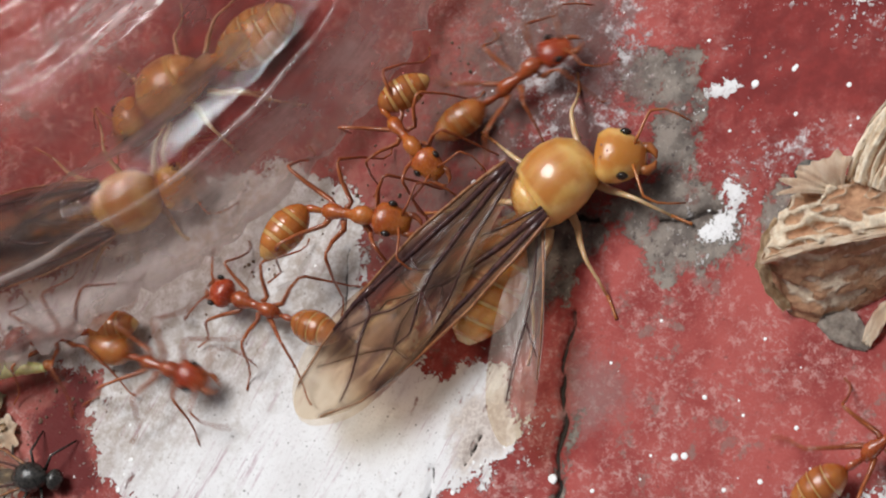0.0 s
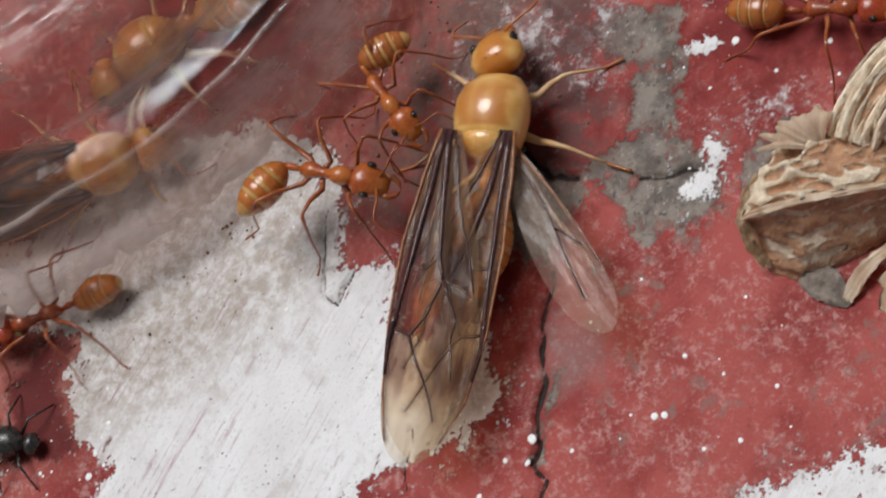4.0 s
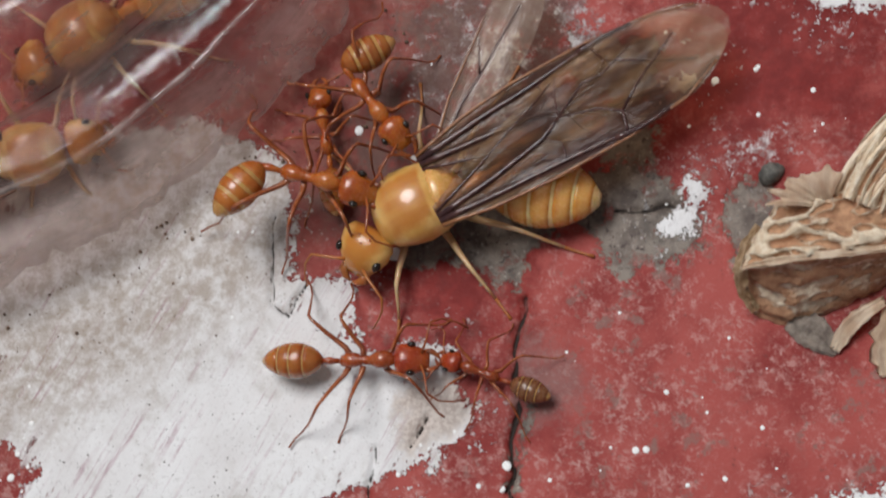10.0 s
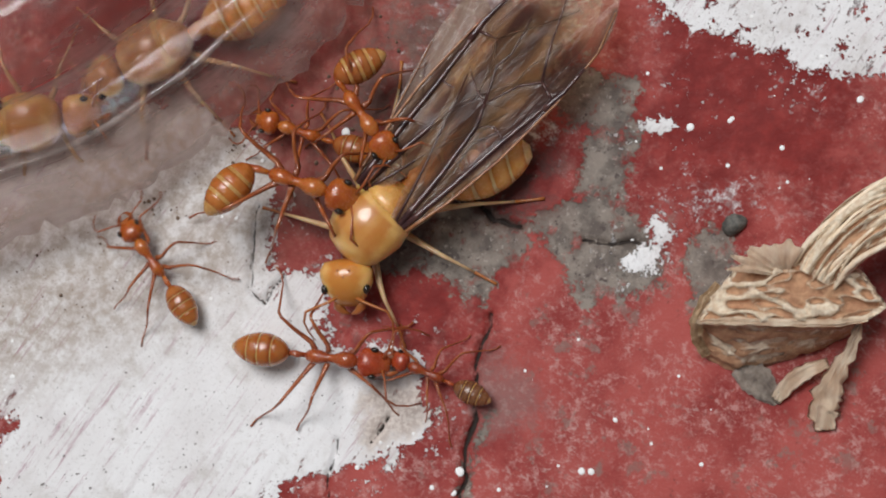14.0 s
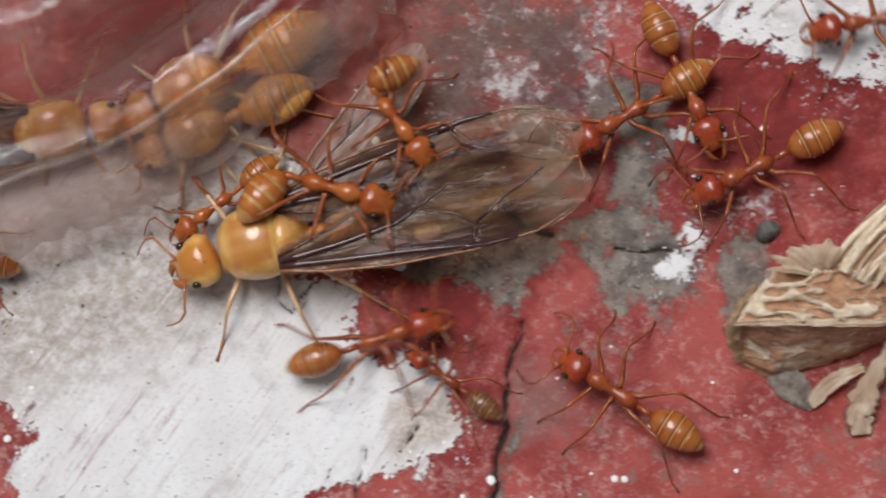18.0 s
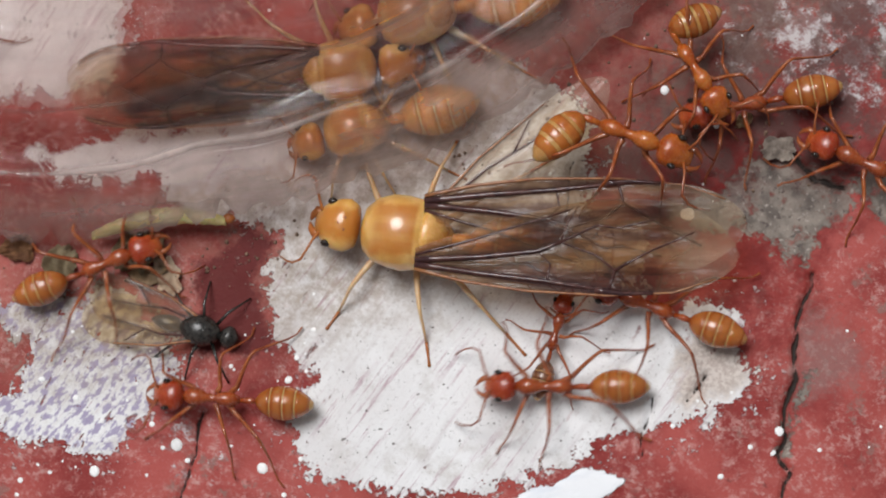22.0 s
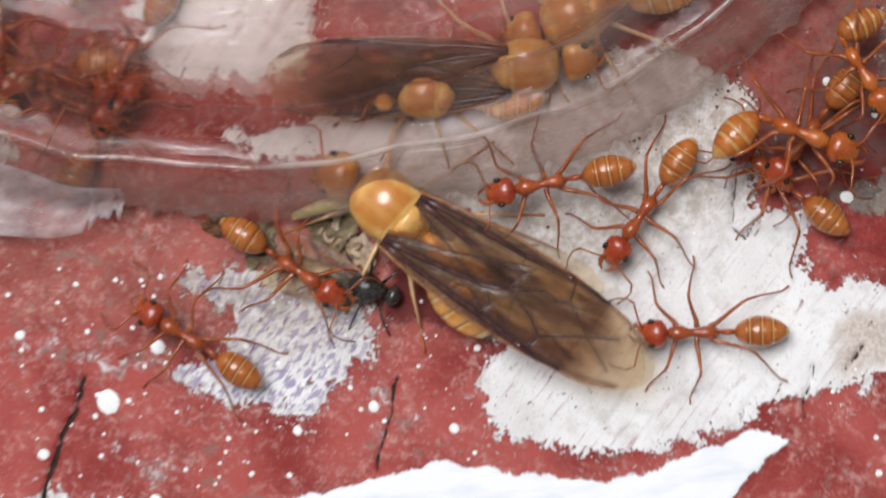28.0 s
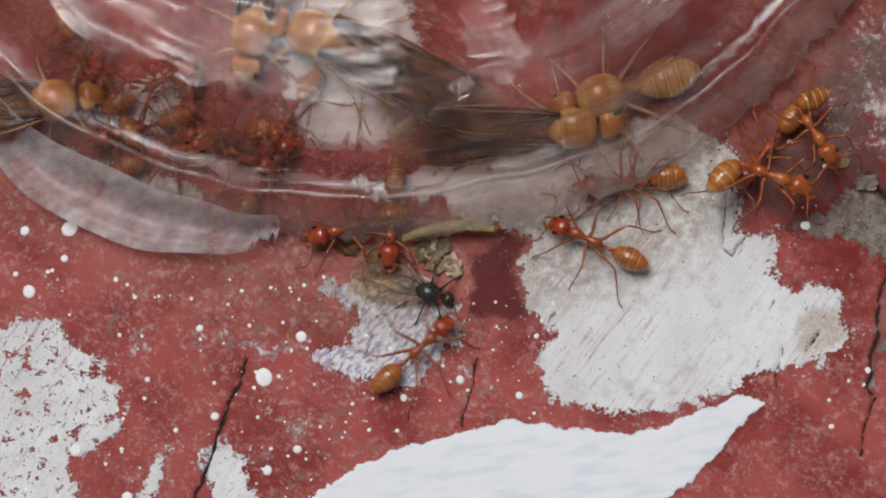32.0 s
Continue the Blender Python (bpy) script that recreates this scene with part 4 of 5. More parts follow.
def build_queen(label):
    """A winged queen that looks along x, 16 mm long with folded wings."""
    queen = tagged(new("winged_queen"), label, "winged ant", "winged queens")
    thorax = part("thorax", body([(2.35, 0, 2.3, .5, .4), (2.15, 0, 2.45, 1.15, .8), (1.6, 0, 2.6, 1.66, 1.2), (0.8, 0, 2.7, 1.90, 1.45), (0, 0, 2.7, 1.96, 1.5), (-0.8, 0, 2.6, 1.84, 1.42), (-1.5, 0, 2.45, 1.48, 1.2), (-2.1, 0, 2.1, .95, .9), (-2.4, 0, 1.9, .4, .5)], 22, 0.03), M_THORAX, queen)
    part("scutellum", body([(-0.85, 0, 3.15, 1.0, .74), (-1.1, 0, 3.1, 1.36, .98), (-1.55, 0, 2.95, 1.24, .92), (-1.95, 0, 2.7, .92, .75), (-2.25, 0, 2.5, .42, .42)], 18), M_QUEEN, thorax)
    K = 1.02
    head = part("head", body([tuple(K * v for v in ring) for ring in ((-1.15, 0, 0, .5, .3), (-1.02, 0, .03, 1.12, .62), (-0.6, 0, .06, 1.36, .85), (0, 0, .04, 1.32, .9), (0.5, 0, -.02, 1.12, .78), (0.95, 0, -.12, .82, .55), (1.25, 0, -.2, .5, .3))], 20, 0.03), M_FACE, queen, "", mm(3.7, 0, 2.1, 0, 16, 0))
    for side in (1, -1):
        part("eye", body([tuple(K * v for v in ring) for ring in egg(-0.02, 0.56, 0.42, 0.20, 0.26, 7, 0.5, side * 1.08)]), M_EYE, head, "black eye")
        part("mandible", rod([tuple(K * v for v in p) for p in ((1.0, side * 0.5, -0.2), (1.35, side * 0.58, -0.25), (1.62, side * 0.34, -0.3), (1.72, side * 0.05, -0.3))], [0.30, 0.28, 0.18, 0.05], 7), M_FOOT, head, "red-brown mandible")
        part("antenna", rod([tuple(K * v for v in p) for p in ((0.7, side * 0.45, 0.4), (0.95, side * 1.0, 0.55), (1.3, side * 1.9, 0.65), (1.4, side * 2.1, 0.6), (2.0, side * 2.3, 0.3), (2.6, side * 2.2, -0.1), (3.2, side * 2.0, -0.6))], [0.1, 0.08, 0.07, 0.075, 0.06, 0.05, 0.05], 6), M_FOOT, head)
    for x, y in ((-0.45, 0), (-0.75, 0.3), (-0.75, -0.3)):
        part("ocellus", body([tuple(K * v for v in ring) for ring in egg(x - 0.09, x + 0.09, 0.86 if y == 0 else 0.74, 0.09, 0.08, 5, 0.5, y)]), M_FOOT, head)
    part("petiole", body([(-2.2, 0, 1.9, .4, .5), (-2.7, 0, 1.9, .42, .5), (-3.1, 0, 2.0, .5, .75), (-3.5, 0, 1.9, .4, .5), (-3.9, 0, 1.8, .3, .3)]), M_QUEEN_SPOT, queen)
    gaster = part("gaster", body(egg(0.1, -5.9, 0, 1.84, 1.45, 14, 0.5), 18), M_QUEEN_BAND, queen, "", mm(-3.2, 0, 1.55))
    for a, b in ((0.0, 0.26), (0.285, 0.46), (0.485, 0.64), (0.665, 0.80), (0.82, 0.95)):
        rings = []
        for i in range(6):
            s = a + (b - a) * i / 5
            w = math.sin(math.pi * (0.02 + 0.96 * s)) ** 0.62
            grow = 1.012 if 0 < i < 5 else 0.99
            rings.append((0.1 - 6.0 * s, 0, 0.015, 1.84 * w * grow, 1.45 * w * grow))
        part("tergite", faded(body(rings, 18)), M_QUEEN_SPOT, gaster, "orange band")
    for x, y, angle, reach in ((1.5, 0.9, 62, 5.0), (-0.4, 1.1, 105, 5.6), (-1.7, 1.0, 140, 6.6)):
        for side in (1, -1):
            c, s = math.cos(radians(angle)), math.sin(radians(angle)) * side
            at = lambda h, z: (reach * h * c, reach * h * s, z)
            bm = rod([(0, 0, 0), at(0.12, -0.3), at(0.3, 0.15), at(0.46, 0.25), at(0.52, 0.1), at(0.66, -0.55), at(0.78, -1.0)], [0.24, 0.20, 0.155, 0.12, 0.10, 0.085, 0.07], 7)
            leg = part("leg", bm, M_QUEEN_LEG, queen, "", mm(x, side * y, 1.2))
            part("foot", rod([at(0.77, -0.98), at(0.85, -1.1), at(0.93, -1.12), at(1.0, -1.12)], [0.09, 0.08, 0.07, 0.1], 6), M_FOOT, leg)
    for side in (1, -1):
        build_wing(11.0, 2.7, side, HIND_VEINS, queen, mm(-1.5, side * 1.25, 3.0, 0, -2, 0), M_HINDWING, "clear greyish hind wing with brown veins")
        build_wing(16.4, 4.7, side, FORE_VEINS, queen, mm(-0.9, side * 1.5, 3.45, 0, -2, 0))
    return queen


# ---- loose things ----
def crest(x, y, z, f=0.75):
    """Wandering ridge lines, 1 on a crest."""
    a = abs(noise.noise((x * f * 0.5, y * f, z * f)))
    b = abs(noise.noise((x * f * 0.9 + 4, y * f * 1.6, z * f * 1.6)))
    return max(0.0, 1 - 5.5 * a) * 0.9 + max(0.0, 1 - 4.5 * b) * 0.5


def ribbon(pts, wide, thick, seed, rough):
    """A crumpled strip along points, with a width at each."""
    bm, J, rows, n = bmesh.new(), 13, [], (len(pts) - 1) * 8
    for i in range(n + 1):
        f = min(i / 8, len(pts) - 1.001)
        k = int(f)
        p = Vector(pts[k]).lerp(Vector(pts[k + 1]), f - k)
        d = Vector(pts[k + 1]) - Vector(pts[k])
        w = (wide[k] + (wide[k + 1] - wide[k]) * (f - k)) / 2
        across = Vector((-d.y, d.x, 0)).normalized()
        row = []
        for j in range(J):
            o = j / (J - 1) * 2 - 1
            q = p + across * (o * w * (1 + rough * noise.noise((i * 0.35, o, seed))) + 0.2 * rough * noise.noise((i * 0.7, 1, seed)))
            q.z += rough * (0.7 * noise.noise((o * 2.6, i * 0.05, seed + 3)) + 0.45 * noise.noise((o * 5, i * 0.25, seed + 8)))
            row.append(bm.verts.new(q))
        rows.append(row)
    for p, q in zip(rows, rows[1:]):
        for j in range(J - 1):
            bm.faces.new((p[j], p[j + 1], q[j + 1], q[j]))
    bmesh.ops.solidify(bm, geom=bm.faces[:], thickness=thick)
    return bm


def build_husk():
    """A dry curled seed husk with a fibrous stalk."""
    husk = tagged(new("dry_husk"), "dry brown curled plant husk with pale fibrous strands", "plant debris")
    bm = bmesh.new()
    lay = bm.verts.layers.float.new("crest")
    # the upper face: ridge in front, back edge behind; the wall leans out to the foot in front
    edge = [(0, -1.6, 3.3), (0.8, -0.1, 3.6), (1.7, 1.3, 3.8), (3.2, 1.8, 4.1), (4.4, 1.8, 4.2), (6.1, 1.8, 4.2), (7.7, 1.8, 4.0), (8.6, 1.0, 3.6), (9.2, 0.2, 3.0), (8.4, -0.5, 3.6), (7.0, -0.8, 4.0), (5.3, -1.0, 4.2), (3.2, -1.2, 4.1), (1.6, -1.35, 3.8)]
    foot = [(-0.7, -1.5), (0.6, 0.2), (1.7, 1.6), (3.2, 2.0), (4.4, 2.0), (6.1, 2.0), (7.6, 1.7), (8.3, 1.0), (8.2, 0.0), (7.5, -1.1), (6.3, -2.0), (4.6, -2.9), (2.0, -3.9), (0.1, -3.1)]
    N, mid, loops = 14 * 9, Vector((4.6, 0.3, 4.5)), []
    for i in range(44):
        loop = []
        for k in range(N):
            f = k / 9
            a, b = int(f) % 14, (int(f) + 1) % 14
            f -= int(f)
            top = Vector(edge[a]).lerp(Vector(edge[b]), f)
            low = Vector((*foot[a], 0.05)).lerp(Vector((*foot[b], 0.05)), f)
            front = 1.0 if k > 9 * 8.5 or k < 3 else 0.0
            if i < 22:
                q = i / 21
                p = mid.lerp(top, q)
                cr = min(1.0, crest(p.x, p.y * 1.4, 3.0, 0.8))
                p.z += 0.5 * cr + 0.45 * noise.noise((p.x * 0.7, p.y * 1.2, 2)) * (1 - q ** 4) - 0.25
                p.y += 0.25 * noise.noise((p.x * 1.1, p.y, 5)) * q
                if q > 0.94:
                    cr = 0.55 + 0.45 * front
            else:
                q = (i - 21) / 22
                p = top.lerp(low, q ** 1.25)
                out = (low - mid).normalized()
                p -= Vector((out.x, out.y, 0)) * 0.22 * math.sin(math.pi * min(1, q * 1.3)) * (0.4 + front)
                line = noise.noise((p.x * 0.5, p.z * 2.4 + 0.3 * p.x, 8)) + 0.6 * noise.noise((p.x * 1.6, p.z * 5.0, 4))
                p += Vector((0.14 * line, 0.32 * line, 0.1 * noise.noise((p.x * 2, p.y * 2, 1))))
                p.z = max(0.04, p.z)
                cr = max(0.0, 0.30 + 0.9 * line) + (0.5 if q < 0.06 else 0.0) + 0.35 * max(0.0, q - 0.7)
            p.x += 0.14 * noise.noise((p.y * 2.3, p.z * 2.3, 9))
            v = bm.verts.new(p)
            v[lay] = cr
            loop.append(v)
        loops.append(loop)
    for p, q in zip(loops, loops[1:]):
        for k in range(N):
            bm.faces.new((p[k], p[(k + 1) % N], q[(k + 1) % N], q[k]))
    bm.faces.new(loops[-1][::-1])
    bmesh.ops.remove_doubles(bm, verts=loops[0], dist=0.3)
    part("core", bm, M_HUSK, husk)
    part("rim_strand", ribbon([(0.1, -1.6, 3.35), (1.6, -1.4, 3.85), (3.2, -1.25, 4.2), (5.3, -1.05, 4.3), (7.0, -0.85, 4.1), (8.4, -0.5, 3.65)], [0.2, 0.4, 0.35, 0.4, 0.35, 0.2], 0.15, 21, 0.25), M_PALE, husk, "pale torn rim")
    bm, rows = bmesh.new(), []
    for i in range(49):
        a = radians(72 + 110 * i / 48)
        rib = abs(math.sin(i * 0.45 + 0.6 * math.sin(i * 0.21)))
        far = 2.2 + 0.5 * noise.noise((i * 0.2, 3, 3)) + 0.15 * rib
        rows.append([bm.verts.new((4.2 + far * q / 8 * math.cos(a) * 1.1, 1.1 + 0.7 * far * q / 8 * math.sin(a), 3.7 + 1.0 * math.sin(2.0 * q / 8) + 0.16 * rib * q / 8)) for q in range(1, 9)])
    for p, q in zip(rows, rows[1:]):
        for n in range(7):
            bm.faces.new((p[n], p[n + 1], q[n + 1], q[n]))
    bmesh.ops.solidify(bm, geom=bm.faces[:], thickness=0.18)
    part("torn_flap", bm, M_PALE, husk, "pale ribbed torn flap")
    part("torn_lip", ribbon([(0.9, 0.4, 3.3), (0.3, -0.6, 3.1), (0.0, -1.6, 2.8), (0.0, -2.4, 1.8), (0.5, -3.2, 0.8)], [0.4, 0.7, 0.7, 0.6, 0.5], 0.25, 5, 0.3), M_FIBRE, husk)
    # twisted stalk: a brown band under pale fibres
    def along(s, o):
        r = 1 - s
        x, y = r * r * 5.6 + 2 * s * r * 7.4 + s * s * 14.5, r * r * 1.2 + 2 * s * r * 5.4 + s * s * 7.2
        dx, dy = 2 * r * 1.8 + 2 * s * 7.1, 2 * r * 4.2 + 2 * s * 1.8
        d = math.hypot(dx, dy)
        w = o * (0.66 + 0.28 * s)
        return (x - dy / d * w, y + dx / d * w, 4.0 + 1.3 * math.sin(math.pi * min(1, s * 1.05)) - 1.0 * s * s)

    bm = bmesh.new()
    lay = bm.verts.layers.float.new("crest")
    strip, J = [], 41
    for i in range(61):
        row = []
        for j in range(J):
            o = (j / (J - 1) - 0.5) * 3.6
            wob = 0.35 * noise.noise((i * 0.06, o * 0.4, 2))
            r = max(0.0, 1 - 4.0 * abs(noise.noise((o * 1.9 + wob * 2, i * 0.035, 7)))) + 0.35 * max(0.0, 1 - 4 * abs(noise.noise((o * 4.5, i * 0.08, 9))))
            v = bm.verts.new(Vector(along(i / 60, o + wob * 0.5)) + Vector((0, 0, 0.55 * min(1, r) - 0.35 * (o / 1.8) ** 2)))
            v[lay] = min(1.0, 0.16 + 1.0 * r)
            row.append(v)
        strip.append(row)
    base = []
    for row in strip:
        under = []
        for v in row:
            w = bm.verts.new(v.co - Vector((0, 0, 0.7)))
            w[lay] = 0.1
            under.append(w)
        base.append(under)
    for p, q in list(zip(strip, strip[1:])) + list(zip(base, base[1:])):
        for j in range(J - 1):
            bm.faces.new((p[j], p[j + 1], q[j + 1], q[j]))
    for j in (0, J - 1):
        for i in range(60):
            bm.faces.new((strip[i][j], strip[i + 1][j], base[i + 1][j], base[i][j]))
    part("stalk", bm, M_HUSK, husk, "pale twisted fibrous stalk")
    for n in range(4):
        o = (-1.7, 1.65, -0.6, 0.7)[n]
        pts = [Vector(along(i / 14, o + 0.15 * math.sin(i * 0.8 + n))) + Vector((0, 0, 0.05 + 0.12 * math.sin(n * 2.3 + i * 0.4))) for i in range(15)]
        part("stalk_fibre", rod(pts, [0.06] + [0.12 + 0.04 * math.sin(n + i * 0.5) for i in range(13)] + [0.05], 6), M_PALE, husk, "pale twisted fibre")
    part("spur", ribbon([(8.0, -0.5, 2.6), (7.7, -1.9, 1.9), (7.1, -3.2, 1.4), (6.7, -4.4, 1.0), (6.6, -5.3, 0.7), (6.8, -6.2, 0.4)], [0.4, 0.6, 1.0, 1.4, 1.5, 1.0], 0.35, 9, 0.5), M_PALE, husk, "pale broken spur")
    part("torn_edge", ribbon([(4.1, -5.0, 0.3), (4.8, -4.0, 0.7), (5.6, -3.3, 1.0), (6.6, -2.8, 1.3)], [0.6, 0.9, 0.8, 0.5], 0.2, 12, 0.3), M_PALE, husk)
    part("sepal", ribbon([(2.2, -3.4, 0.5), (3.0, -4.0, 0.4), (3.8, -4.7, 0.35), (4.2, -5.2, 0.25)], [1.4, 1.7, 1.2, 0.3], 0.15, 15, 0.25), M_SEPAL, husk, "grey dry sepal")
    return husk


husk = build_husk()
husk.matrix_basis = mm(18.6, -1.9, -0.1, 0, 0, -4)


def build_pebble(label, size):
    return tagged(new("pebble", mesh_of("pebble", body([(size * a, b * 0.1, size * 0.42 * c, size * 0.62 * c, size * 0.42 * c) for a, b, c in ((-0.9, 0, .25), (-0.7, .1, .7), (-0.2, 0, 1), (0.3, .05, .95), (0.7, 0, .6), (0.9, 0, .2))], 14, 0.35), M_STONE)), label, "pebble")


pebble = build_pebble("small dark grey pebble beside the dry husk", 0.75)
pebble.matrix_basis = mm(19.9, 1.6, -0.05, 0, 0, 30)


def build_larva():
    larva = tagged(new("larva"), "pale greenish-yellow larva lying along the plastic rim", "larva")
    rings = []
    for n in range(67):
        s = n / 66
        r = 0.46 * math.sin(math.pi * (0.06 + 0.86 * s)) ** 0.45 * (1 + 0.05 * math.sin(s * 2 * math.pi * 11))
        rings.append((7.2 * s, 0.7 * math.sin(math.pi * s * 0.9), 1.1 + 0.25 * math.sin(math.pi * s), r, r * 0.92))
    part("trunk", body(rings, 14), M_LARVA, larva)
    part("head", body(egg(7.0, 7.7, 1.05, 0.3, 0.28, 6, 0.5, 0.35), 10), M_FOOT, larva, "brown head")
    return larva


larva = build_larva()
larva.matrix_basis = mm(-30.1, -4.0, 0.2, 0, 0, 8)


def build_fly():
    fly = tagged(new("dead_fly"), "small dead black winged insect lying on the white paint", "insect")
    part("thorax", body(egg(-1.3, 1.0, 0.9, 0.85, 0.75, 9, 0.5), 14), M_BLACK, fly)
    part("head", body(egg(0.9, 1.9, 0.75, 0.62, 0.5, 7, 0.5), 12), M_BLACK, fly)
    part("abdomen", body(egg(-1.1, -2.9, 0.6, 0.45, 0.38, 8, 0.45), 12), M_BLACK, fly)
    for side in (1, -1):
        build_wing(6.4, 2.6, side, HIND_VEINS, fly, mm(-0.3, side * 0.4, 1.2, 0, -6, side * -9), M_FLYWING, "clear brownish wing with fine veins")
        for n, (x, a) in enumerate(((0.6, 55), (-0.1, 100), (-0.7, 140))):
            part("leg", rod([(x, side * 0.5, 0.7), (x + 0.9 * math.cos(radians(a)), side * (0.5 + 0.9 * math.sin(radians(a))), 1.1), (x + 2.2 * math.cos(radians(a)), side * (0.5 + 2.2 * math.sin(radians(a))), 0.1)], [0.1, 0.08, 0.05], 5), M_BLACK, fly)
    return fly


fly = build_fly()
fly.matrix_basis = mm(-23.8, -8.6, 0, 0, 0, -10)

def build_scrap(label, mat, seed, size):
    bm = bmesh.new()
    grid = []
    for i in range(15):
        row = []
        for j in range(15):
            u, v = i / 7 - 1, j / 7 - 1
            f = size * (1 + 0.5 * noise.noise((math.atan2(v, u) * 1.5, 3, seed)) + 0.25 * noise.noise((math.atan2(v, u) * 5, 5, seed)))
            p, q = u * math.sqrt(1 - v * v / 2), v * math.sqrt(1 - u * u / 2)
            row.append(bm.verts.new((p * f, q * f * 0.7, 0.3 + 0.45 * size * noise.noise((u * 1.5, v * 1.5, seed)) + 0.12 * noise.noise((u * 5, v * 5, seed)))))
        grid.append(row)
    for p, q in zip(grid, grid[1:]):
        for j in range(14):
            bm.faces.new((p[j], p[j + 1], q[j + 1], q[j]))
    bmesh.ops.solidify(bm, geom=bm.faces[:], thickness=0.12)
    return tagged(new("leaf_scrap", mesh_of("leaf_scrap", bm, mat)), label, "leaf scrap")


for x, y, turn, size, seed, label, mat in ((-27.3, -5.8, 10, 1.0, 5, "pale tan dry leaf scrap beside the dead fly", M_FIBRE), (-26.2, -5.8, 130, 1.1, 11, "crumpled tan plant scrap under the torn plastic rim", M_PALE), (-28.1, -4.3, 60, 0.9, 14, "pale cream dry flake under the torn plastic rim", M_PALE), (-27.8, -4.6, 25, 1.5, 21, "olive-tan dry leaf scrap under the dead fly", M_LEAF), (-32.0, -5.7, 70, 1.3, 23, "torn tan leaf scrap at the plastic rim", M_LEAF), (-34.4, -4.8, 10, 1.0, 25, "small brown leaf scrap at the plastic rim", M_BARK), (3.6, 4.2, 40, 0.5, 4, "small tan plant crumb beside the ants", M_FIBRE), (5.5, 2.8, 0, 0.9, 8, "grey crumbled cement flake at the crack", M_SEPAL)):
    build_scrap(label, mat, seed, size).matrix_basis = mm(x, y, 0.05, 0, 0, turn)

# paint drops on the ground
def drop_mesh():
    bm = bmesh.new()
    rings = [[bm.verts.new((q * math.cos(2 * math.pi * k / 16) * (1 + 0.06 * math.sin(3 * k)), q * math.sin(2 * math.pi * k / 16), z)) for k in range(16)] for q, z in ((1.0, 0.0), (0.92, 0.13), (0.6, 0.2))]
    for p, q in zip(rings, rings[1:]):
        for k in range(16):
            bm.faces.new((p[k], p[(k + 1) % 16], q[(k + 1) % 16], q[k]))
    bm.faces.new(rings[-1])
    return mesh_of("paint_drop", bm, M_DROP)


def ground_z(x, y):
    hit, place, _, _ = ground.ray_cast((x * MM, y * MM, 0.01), (0, 0, -1))
    return place.z / MM if hit else 0.0


def build_crumbs():
    """Loose soil along the rim and between the ants, one joined mesh."""
    dice = random.Random(5)
    bm = bmesh.new()
    spots = []
    for n in range(200):
        a = radians(dice.uniform(268, 322))
        r = 45.6 + abs(dice.gauss(0, 1.3))
        spots.append((CUP[0] + r * math.cos(a), CUP[1] + r * math.sin(a)))
    for n in range(45):
        spots.append((dice.gauss(4.5, 3.2), dice.gauss(3.0, 2.4)))
    for n in range(60):
        spots.append((dice.gauss(-25.5, 2.2), dice.gauss(-6.3, 1.6)))
    for x, y in spots:
        z, r = ground_z(x, y), 0.03 + 0.10 * dice.random() ** 3
        rings = []
        for h, w in ((-0.3, 0.8), (0.5, 1.0), (1.1, 0.45)):
            rings.append([bm.verts.new((x + r * w * dice.uniform(0.7, 1.3) * math.cos(k * 1.257), y + r * w * dice.uniform(0.7, 1.3) * math.sin(k * 1.257), z + r * h)) for k in range(5)])
        for p, q in zip(rings, rings[1:]):
            for k in range(5):
                bm.faces.new((p[k], p[(k + 1) % 5], q[(k + 1) % 5], q[k]))
        bm.faces.new(rings[-1])
    return tagged(new("soil_crumbs", mesh_of("soil_crumbs", bm, M_CRUMB, False)), "dark soil crumbs scattered along the plastic rim and paint", "soil", kind="stuff")


crumbs = build_crumbs()
drop = drop_mesh()
rnd = random.Random(11)
drops = DROPS_A + DROPS_B
for n in range(210):
    x, y = rnd.uniform(-60, -18), rnd.uniform(-27, -8)
    if math.hypot(x - CUP[0], y - CUP[1]) > 46.5:
        drops.append((x, y, 0.07 + 0.12 * rnd.random() ** 2))
for n in range(70):
    x, y = rnd.uniform(-22, 24), rnd.uniform(-15, 14)
    drops.append((x, y, 0.05 + 0.07 * rnd.random() ** 2))
for x, y, r in drops:
    ob = new("paint_drop", drop)
    ob.parent = ground
    ob.matrix_basis = mm(x, y, ground_z(x, y) - 0.01, 0, 0, rnd.uniform(0, 360)) @ Matrix.Diagonal((r, r * rnd.uniform(0.85, 1.0), min(r, 0.35), 1))


